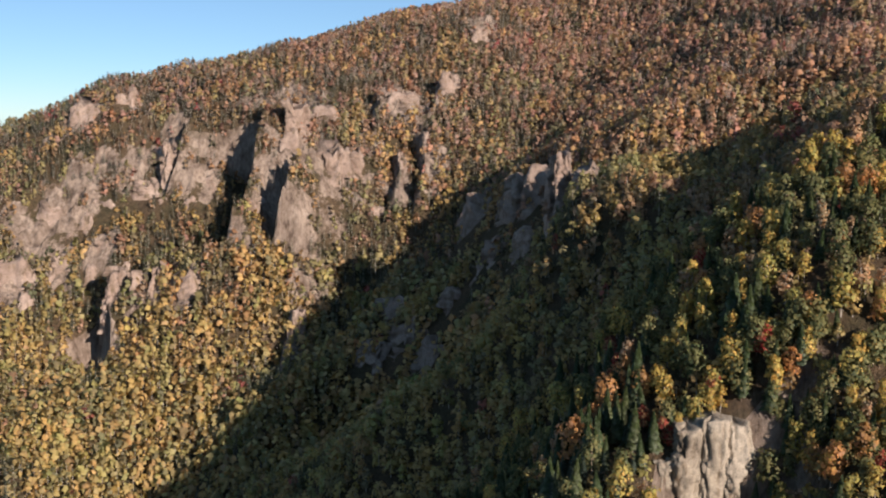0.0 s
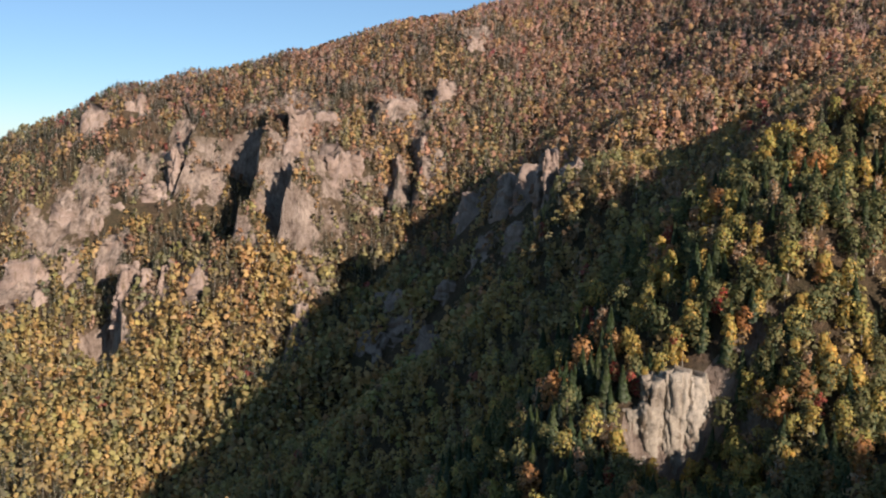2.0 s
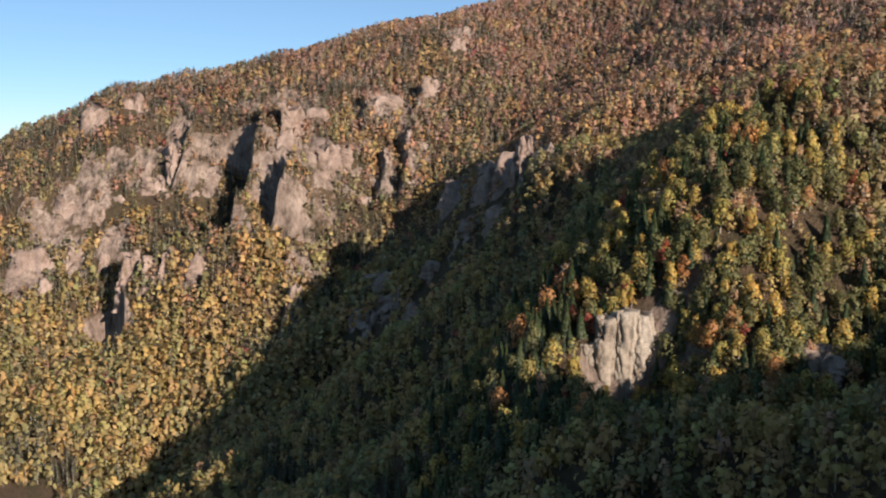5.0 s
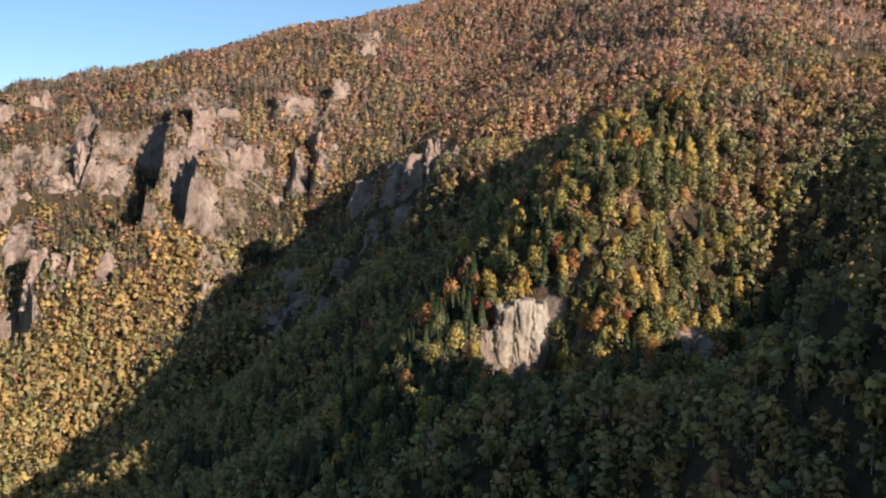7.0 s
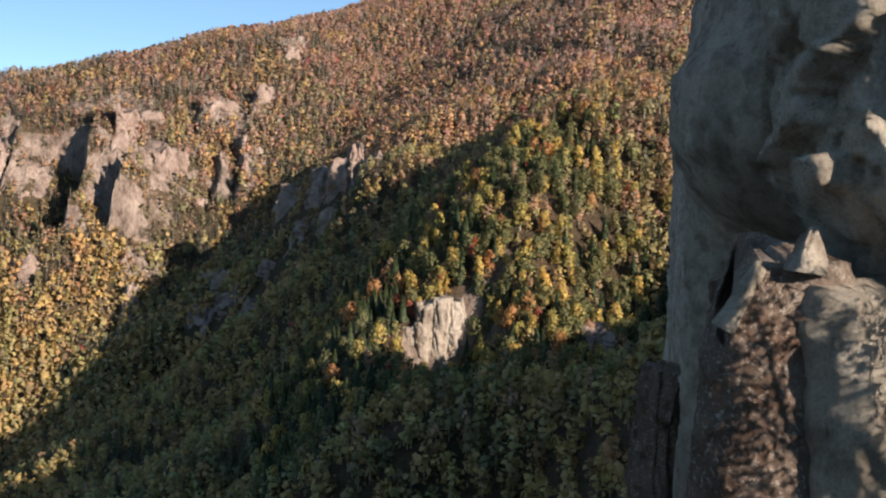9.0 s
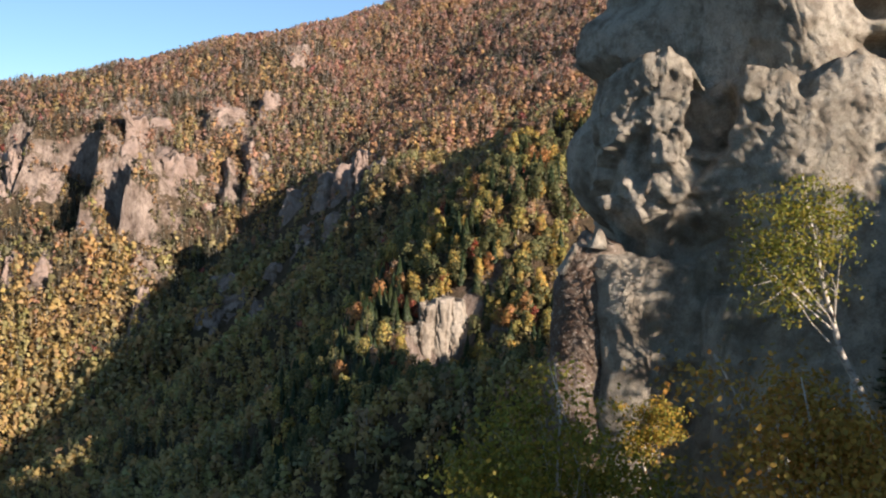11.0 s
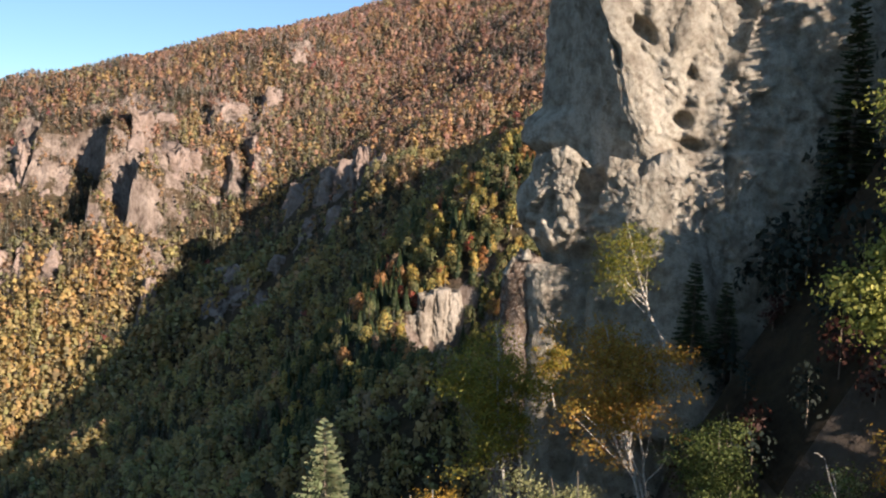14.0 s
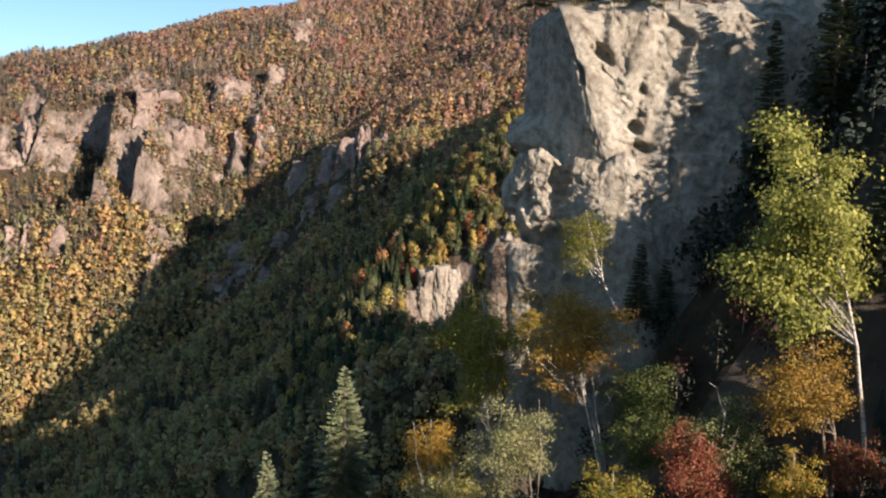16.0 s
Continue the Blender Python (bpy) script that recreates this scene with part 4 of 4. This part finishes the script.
def rock_tower():
    ss = np.concatenate([np.linspace(ARC[0], 14, 70, endpoint=False), np.linspace(14, 38, 230, endpoint=False), np.linspace(38, ARC[-1], 40)])
    zs = np.concatenate([np.linspace(116, 176, 46, endpoint=False), np.linspace(176, 200.2, 170)])
    inner = np.array([22.0, -88.0])
    verts = []
    for s in ss:
        lo, hi = max(s - 0.45, ARC[0]), min(s + 0.45, ARC[-1])
        pa = np.array([np.interp(lo, ARC, PLAN[:, 0]), np.interp(lo, ARC, PLAN[:, 1])])
        pb = np.array([np.interp(hi, ARC, PLAN[:, 0]), np.interp(hi, ARC, PLAN[:, 1])])
        base = (pa + pb) / 2
        d = (pb - pa) / np.linalg.norm(pb - pa)
        out = np.array([d[1], -d[0]])
        lean = 1 - abs(s - 29.4) / 8 if abs(s - 29.4) < 8 else 0.0
        for z in zs:
            c = base + np.array([-0.36, 0.06]) * lean * max(0.0, z - 190)
            zz = z + 1.2 * noise.noise(Vector((s * 0.5, z * 0.1, 5.0))) * smooth(190, 200, z)
            o = tower_offset(s, z, (c[0], c[1], z))
            rim = smooth(198.8, 200.2, z)
            p = c + out * (o - 1.4 * rim * rim)
            verts.append((p[0], p[1], zz))
        for f in (0.12, 0.35, 0.65, 0.97):
            p = c + out * (o - 1.4) + (inner - c) * f
            verts.append((p[0], p[1], 200.4 + 1.2 * f + 0.5 * noise.noise(Vector((p[0], p[1], 1.0)))))
    root = new("rock_tower")
    mesh_object("rock_wall", np.array(verts), grid_faces(len(ss), len(zs) + 4)[:, ::-1], ROCK_NEAR, root)
    for name, width, high, deep, seed, taper, m in (
            ("rib", 2.2, 28.0, 3.0, 78, 0.3, pose(14.6, -78.5, 150.0, 0, 0, 20)),
            ("boulder_face", 4.8, 15.6, 4.2, 75, 0.14, pose(10.0, -98.0, 168.0, -3, 0, -12)),
            ("boulder_face", 6.0, 14.6, 5.0, 76, 0.16, pose(13.0, -100.3, 168.0, -4, 0, -10))):
        v, fc = crag_mesh(width, high, deep, seed, 96, 100, taper, 0.4 if name == "boulder_face" else 0.7, 0.5 if name == "boulder_face" else 0.12)
        # the rib takes the darker slab rock to stand in for its shade
        ob = mesh_object(name, v, fc, ROCK_SLAB if name == "rib" else ROCK_NEAR, root)
        ob.matrix_basis = m
    v, fc = sheet_mesh(LEDGE, 176, (14.0, -95.0), ledge_offset, 190, (0.06, 0.1), (0.15, 0.35), (0.3, 0.8), (0.6, 1.2), (0.9, 1.4))
    mesh_object("ledge", v, fc, ROCK_NEAR, root)
    v, fc = sheet_mesh(SLAB, 166, (7.9, -95.6), slab_offset, 150, (0.1, 0.0), (0.35, -0.15), (0.65, -0.2), (0.95, -0.1))
    mesh_object("slab", v, fc, ROCK_SLAB, root)
    return tagged(root, "grey weathered tuff rock tower with ledges and hollows", "rock")


rock_tower()
# the pointed stone on the slab, and the leaning flake beside it
v, fc = crag_mesh(0.62, 0.54, 0.46, 61, 28, 24, 0.75, 0.5)
ob = mesh_object("boulder", v, fc, ROCK_NEAR)
ob.matrix_basis = pose(7.6, -98.2, 184.3, 0, 8, 20)
tagged(ob, "pointed brown-grey stone standing on the rock slab", "rock")
v, fc = crag_mesh(0.2, 1.0, 0.34, 62, 24, 22, 0.4, 0.5)
ob = mesh_object("boulder", v, fc, ROCK_NEAR)
ob.matrix_basis = pose(6.45, -98.1, 183.5, 8, 28, 12)
tagged(ob, "thin pale rock flake leaning at the slab's edge", "rock")


# ---- the trees round the tower ----
def hero_tree(name, label, base, tip, centre, radius, tints, seed, leaves=3600, leaf=0.085, clumps=80, bark=None, thick=0.13, limbs=16, stems=1, category="tree"):
    """A tree with limbs and twigs, its leaves in loose clumps with gaps between."""
    leaves = int(leaves * 2.7)
    clumps = int(clumps * 1.5)
    rng = np.random.RandomState(seed)
    base, tip, centre, radius = (np.array(a, float) for a in (base, tip, centre, radius))
    root = new(name)
    root.location = base
    tagged(root, label, category)
    d = rng.normal(size=(clumps, 3))
    d /= np.linalg.norm(d, axis=1, keepdims=True)
    uneven = np.array([0.85 + 0.8 * noise.noise(Vector(v) * 1.7 + Vector((seed, 0, 0))) for v in d])
    cl = centre + d * radius * (uneven * (0.25 + 0.8 * rng.rand(clumps) ** 0.5))[:, None]
    size_of = 0.085 + 0.115 * rng.rand(clumps)
    trunk_parts = []
    for k in range(stems):
        b0 = base + rng.normal(size=3) * [0.12, 0.12, 0] * (k > 0)
        t1 = tip + (rng.normal(size=3) * radius * [0.5, 0.5, 0.12] if k else 0)
        ts = np.linspace(0, 1, 9)
        side = (rng.normal(size=3) * [1, 1, 0]) * 0.05 * np.linalg.norm(t1 - b0)
        pts = b0 + ts[:, None] * (t1 - b0) + np.sin(ts * 3.1)[:, None] * side
        pts[0, 2] -= 0.5
        pts[1:-1] += rng.normal(size=(7, 3)) * 0.05
        trunk_parts.append(tube(pts - base, thick * (1 - 0.86 * ts) * (0.75 if k else 1), 8))
        mine = range(k, min(clumps, limbs * stems), stems)
        for c in mine:
            target = cl[c]
            hz = np.clip((target[2] - b0[2]) / max(t1[2] - b0[2], 0.1) - 0.18 - 0.12 * rng.rand(), 0.38, 0.92)
            p0 = np.array([np.interp(hz, ts, pts[:, i]) for i in range(3)])
            mid = p0 * 0.45 + target * 0.55 + rng.normal(size=3) * 0.12 - [0, 0, 0.1]
            r0 = thick * (1 - 0.86 * hz) * 0.42
            limb = [tube(np.array([p0, p0 * 0.7 + mid * 0.3 + rng.normal(size=3) * 0.05, mid, target]) - base, [r0, r0 * 0.8, r0 * 0.5, r0 * 0.15], 5)]
            for _ in range(2):
                near = cl[np.argsort(np.linalg.norm(cl - mid, axis=1))[rng.randint(1, 6)]]
                limb.append(tube(np.array([mid, mid * 0.5 + near * 0.5 + rng.normal(size=3) * 0.08, near]) - base, [r0 * 0.4, r0 * 0.25, r0 * 0.08], 4))
            mesh_object("branch", *join(limb), bark or BIRCH, root, smooth=True)
    tv, tf = join(trunk_parts)
    mesh_object("trunk", tv, tf, bark or BIRCH, root, smooth=True)
    w = rng.choice(clumps, leaves, p=size_of ** 2 / (size_of ** 2).sum())
    spread = (radius.mean() * size_of[w])[:, None]
    p = cl[w] + rng.normal(size=(leaves, 3)) * spread * [1, 1, 0.62] - base
    nor = (p + base - cl[w]) / spread * 0.8 + rng.normal(size=(leaves, 3)) * 0.7 + [0, 0, 0.5]
    v = cards(p, nor, leaf * 0.57, rng, 0.65)
    tagged(mesh_object("foliage", v, quads(leaves), LEAF, root, colours=leaf_tints(leaves, tints, seed)), kind="stuff")
    return root


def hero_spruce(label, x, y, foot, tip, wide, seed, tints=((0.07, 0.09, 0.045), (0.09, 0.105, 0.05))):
    """A spruce: a straight trunk, whorls of drooping boughs, each with rows of twigs."""
    rng = np.random.RandomState(seed)
    root = new("spruce_tree")
    root.location = (x, y, foot)
    tagged(root, label, "tree")
    h = tip - foot
    whorls = int(h / 0.27)
    tv, tf = tube([(0, 0, -0.4), (0, 0, h * 0.5), (0, 0, h)], [0.017 * h, 0.009 * h, 0.004], 7)
    mesh_object("trunk", tv, tf, BARK, root, smooth=True)
    boughs, needles = [], []
    for i in range(whorls):
        u = (i + 0.6) / whorls
        z = h * (0.10 + 0.89 * u ** 0.9)
        reach = wide * (1 - (z / h)) ** 0.85 + 0.10
        n = 7 if u < 0.85 else 5
        for k in range(n):
            a = 6.283 * k / n + i * 1.1 + rng.normal() * 0.22
            r = reach * (0.72 + 0.45 * rng.rand())
            lift = 0.45 * u - 0.12
            out = np.array([math.cos(a), math.sin(a), 0])
            zz = z + rng.normal() * h * 0.008
            pts = [np.array([0, 0, zz]), out * r * 0.5 + [0, 0, zz + r * (0.12 * lift - 0.03)], out * r + [0, 0, zz + r * (lift - 0.10)]]
            boughs.append(tube(pts, [0.022 * (1 - u) + 0.008, 0.012, 0.004], 3))
            m = max(4, int(r / 0.16))
            side = np.array([-math.sin(a), math.cos(a), 0])
            for j in range(m):
                f = 0.15 + 0.85 * (j + rng.rand() * 0.6) / m
                c = (pts[0] * (1 - f) ** 2 + 2 * f * (1 - f) * pts[1] + f * f * pts[2])
                ln = 0.12 + 0.30 * r * (1.05 - f) * (0.7 + 0.5 * rng.rand())
                for sg in (-1, 1):
                    d = out * 0.55 + side * sg + [0, 0, -0.22 + 0.12 * rng.normal()]
                    e = c + d * ln
                    wv = out * 0.09 + np.array([0, 0, 0.03])
                    needles.append(np.stack([c - wv, e - wv * 0.3, e + wv * 0.5, c + wv]))
            needles.append(np.stack([pts[1] - side * 0.03, pts[2] - side * 0.01, pts[2] + side * 0.01, pts[1] + side * 0.03]))
    bv, bf = join(boughs)
    tagged(mesh_object("bough_wood", bv, bf, BARK, root), kind="stuff")
    nv = np.concatenate(needles)
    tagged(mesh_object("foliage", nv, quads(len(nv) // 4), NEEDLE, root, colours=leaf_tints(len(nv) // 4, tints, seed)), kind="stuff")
    return root


def dead_wood(name, label, points, r, seed):
    rng = np.random.RandomState(seed)
    pts = np.array(points, float)
    parts = [tube(pts, np.linspace(r, r * 0.25, len(pts)), 6)]
    for i in range(1, len(pts)):
        d = rng.normal(size=3) * 0.25 + (pts[i] - pts[i - 1]) * 0.35 + [0, 0, 0.2]
        parts.append(tube([pts[i], pts[i] + d * 0.6, pts[i] + d + rng.normal(size=3) * 0.08], [r * 0.45, r * 0.3, r * 0.1], 5))
    v, f = join(parts)
    return tagged(mesh_object(name, v, f, BIRCH, smooth=True), label, "branch")


# spruce needle tints with sunlight put into them, paler than the default dark ones
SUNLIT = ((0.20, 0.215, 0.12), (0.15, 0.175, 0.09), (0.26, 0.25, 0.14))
BRIGHT = ((0.36, 0.34, 0.08), (0.28, 0.28, 0.065), (0.43, 0.39, 0.10), (0.20, 0.20, 0.055))
AMBER = ((0.40, 0.25, 0.05), (0.36, 0.22, 0.045), (0.30, 0.22, 0.05), (0.40, 0.20, 0.045))
YGREEN = ((0.24, 0.22, 0.04), (0.17, 0.18, 0.035), (0.32, 0.24, 0.04))
PALEG = ((0.28, 0.28, 0.13), (0.21, 0.22, 0.09), (0.34, 0.33, 0.16))
CRIMSON = ((0.24, 0.07, 0.045), (0.17, 0.06, 0.04), (0.28, 0.10, 0.06), (0.14, 0.09, 0.04))
GRN = ((0.10, 0.13, 0.035), (0.07, 0.10, 0.03), (0.15, 0.17, 0.05))

hero_tree("birch_tree", "tall birch with bright yellow-green leaves and white trunk", (19.4, -121, 177.0), (16.6, -119, 191.0), (16.7, -119, 186.9), (2.75, 2.3, 4.4), BRIGHT, 401, 11500, 0.14, 64, thick=0.12, limbs=26)
hero_tree("birch_tree", "amber birch with forked pale trunk below the rock tower", (11.2, -109, 171), (8.2, -109, 182.8), (8.7, -109, 180), (2.9, 2.0, 3.3), AMBER, 402, 5200, 0.10, 70, thick=0.13, limbs=12, stems=3)
hero_tree("birch_tree", "yellow-green birch with thin pale trunk below the tower", (6.0, -103, 170), (4.8, -103, 181.8), (4.9, -103, 178.2), (2.6, 2.4, 3.7), YGREEN, 403, 5600, 0.10, 70, thick=0.11, limbs=14, stems=2)
hero_tree("birch_tree", "leaning yellow birch with grey trunk on the rock", (13.9, -104.3, 179), (11.0, -104, 187), (10.9, -104, 185), (1.7, 1.5, 2.6), YGREEN, 404, 1700, 0.075, 40, thick=0.13, limbs=12)
hero_tree("maple_tree", "orange-leaved tree with dark thin branches", (17.6, -121, 175.5), (16.1, -121, 182.6), (16.1, -121, 180.2), (2.2, 2.1, 2.4), AMBER, 405, 4200, 0.08, 70, bark=BARK, thick=0.12, limbs=16, stems=2)
hero_tree("maple_tree", "low crimson maple shrub", (11.5, -120, 172), (11.2, -120, 178.5), (11.0, -120.2, 176.4), (1.7, 1.7, 2.2), CRIMSON, 406, 4200, 0.085, 60, bark=BARK, thick=0.1, limbs=14, stems=3)
hero_tree("maple_tree", "green broadleaf tree beside the crimson maple", (14.5, -118.4, 172), (14.0, -118.4, 178.8), (13.7, -118.4, 176.6), (2.2, 2.0, 2.5), GRN + PALEG, 407, 4600, 0.085, 70, bark=BARK, thick=0.12, limbs=14, stems=2)
hero_tree("birch_tree", "green shrub with pale leaf edges behind the maple", (9.9, -117, 172), (10.2, -117, 178.2), (10.0, -117, 176.7), (1.7, 1.6, 1.7), GRN, 408, 2600, 0.085, 45, bark=BARK, thick=0.09, limbs=10)
hero_tree("birch_tree", "golden birch with bare grey branches", (2.2, -106, 166), (1.2, -106, 174.6), (1.1, -106, 172.4), (1.9, 1.7, 2.4), AMBER[:2] + YGREEN[2:], 409, 3200, 0.08, 55, thick=0.1, limbs=14, stems=3)
hero_tree("willow_tree", "pale grey-green willow shrub", (4.8, -114, 168.5), (4.3, -114, 178), (4.1, -114, 175.9), (2.0, 1.9, 2.4), PALEG, 410, 4600, 0.07, 80, bark=BARK, thick=0.1, limbs=16, stems=3)
hero_tree("willow_tree", "pale yellow-green willow shrub", (1.3, -113, 167), (1.2, -113, 174.6), (1.2, -113, 172.4), (2.4, 2.0, 2.2), PALEG + YGREEN, 411, 4200, 0.07, 70, bark=BARK, thick=0.1, limbs=14, stems=3)
hero_tree("birch_tree", "small yellow birch at the foot of the slope", (6.6, -122, 172), (6.4, -122, 177.4), (6.4, -122, 175.8), (1.6, 1.5, 1.7), YGREEN, 412, 2400, 0.075, 40, thick=0.07, limbs=10)
hero_tree("birch_tree", "slim golden birch beside the maple", (14.7, -123, 172), (14.4, -123, 178.4), (14.4, -123, 176.4), (1.1, 1.0, 2.2), AMBER[:2] + YGREEN, 413, 2200, 0.075, 36, thick=0.07, limbs=10)
hero_tree("maple_tree", "dark green tree in the shade below the rock", (12.6, -112, 171), (12.4, -112, 179.6), (12.4, -112, 177.2), (2.2, 2.0, 2.5), GRN, 415, 3200, 0.085, 50, bark=BARK, thick=0.1, limbs=12, stems=2)
hero_tree("maple_tree", "red-brown shrub at the foot of the birch", (18.3, -122.5, 174), (18.2, -122.5, 178.6), (18.2, -122.5, 177.2), (2.0, 1.8, 1.5), CRIMSON + ((0.12, 0.10, 0.04),), 416, 2400, 0.08, 40, bark=BARK, thick=0.08, limbs=10, stems=2)
hero_tree("birch_tree", "small golden shrub on the rock slab", (8.6, -101.2, 177), (8.3, -101.2, 180.6), (8.3, -101.3, 179.4), (1.1, 1.0, 1.2), AMBER[:1] + YGREEN, 417, 1300, 0.065, 26, thick=0.05, limbs=10)
# the first two carry their sunlight in the needle tints
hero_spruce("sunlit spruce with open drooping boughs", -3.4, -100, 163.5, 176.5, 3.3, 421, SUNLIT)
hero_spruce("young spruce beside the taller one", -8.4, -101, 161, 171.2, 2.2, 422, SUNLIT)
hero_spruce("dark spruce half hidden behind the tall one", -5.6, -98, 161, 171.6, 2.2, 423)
hero_spruce("small dark spruce in front of the rock face", 14.8, -103.9, 179.5, 184.9, 1.1, 424)
hero_spruce("small dark spruce in front of the rock face", 16.4, -104.2, 179.0, 183.9, 1.0, 425)
hero_spruce("tall dark spruce beside the rock tower", 22.8, -104.2, 184.5, 199, 2.2, 426)
hero_spruce("tall dark spruce on the slope beside the tower", 25, -107.5, 190, 203, 2.6, 427)
hero_spruce("spruce on the shaded slope behind the birch", 23.2, -116.5, 183, 196, 2.4, 428)
hero_spruce("tall spruce on the ridge behind the tower", 29, -107, 196, 208, 2.8, 429)
for i, (x, y, h) in enumerate(((12.0, -95.5, 3.2), (15.0, -98, 4.2), (18.0, -100.5, 5.0), (10.6, -92.5, 3.0))):
    hero_spruce("dark conifer on top of the rock tower", x, y, 200.0, 200.6 + h, 1.5, 430 + i)
for i, (x, y, r) in enumerate(((11.6, -98.2, 1.0), (14.0, -99.4, 1.1), (16.8, -100.6, 1.3))):
    hero_tree("shrub", "olive shrub on the top edge of the rock tower", (x, y, 199.6), (x, y, 200.9 + r * 0.6), (x, y, 200.7), (r, r, 0.8), GRN + YGREEN, 440 + i, 900, 0.06, 18, bark=BARK, thick=0.04, limbs=8, category="shrub")
dead_wood("dead_branch", "bare pale branch above the undergrowth", [(13.0, -119, 177.6), (13.1, -119, 178.6), (12.8, -119, 179.3), (12.6, -119, 180.0)], 0.04, 51)
dead_wood("dead_branch", "bare pale branch lying across the undergrowth", [(10.8, -109.2, 174.2), (11.8, -109.4, 174.7), (12.9, -109.4, 174.6), (13.6, -109.5, 174.8)], 0.05, 52)

# the undergrowth on the slope round the tower, its deep shade put into the leaf colours
x, y, rng = scatter(-40, 75, -170, -60, 2.3, 14, 9.0)
keep = (height(x, y) - np.maximum(near_ridge(x, y), right_flank(x, y)) < 3) & ~((x > 5) & (x < 20) & (y > -104) & (y < -70)) & (y < -94)
keep &= ~((y < -128) & (x < 22)) & (x - 0.35 * (y + 112) > -12) & (x < 45)
x, y = x[keep], y[keep]
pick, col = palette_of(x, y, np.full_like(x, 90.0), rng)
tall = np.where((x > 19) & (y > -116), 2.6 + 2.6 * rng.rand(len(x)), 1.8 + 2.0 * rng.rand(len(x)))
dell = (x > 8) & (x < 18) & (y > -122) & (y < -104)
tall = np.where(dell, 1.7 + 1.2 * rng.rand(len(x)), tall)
# leaf colours darkened to stand in for the slope's shade
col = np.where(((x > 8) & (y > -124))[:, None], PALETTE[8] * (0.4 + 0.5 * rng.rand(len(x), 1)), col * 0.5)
# some dark red shrubs in the dell
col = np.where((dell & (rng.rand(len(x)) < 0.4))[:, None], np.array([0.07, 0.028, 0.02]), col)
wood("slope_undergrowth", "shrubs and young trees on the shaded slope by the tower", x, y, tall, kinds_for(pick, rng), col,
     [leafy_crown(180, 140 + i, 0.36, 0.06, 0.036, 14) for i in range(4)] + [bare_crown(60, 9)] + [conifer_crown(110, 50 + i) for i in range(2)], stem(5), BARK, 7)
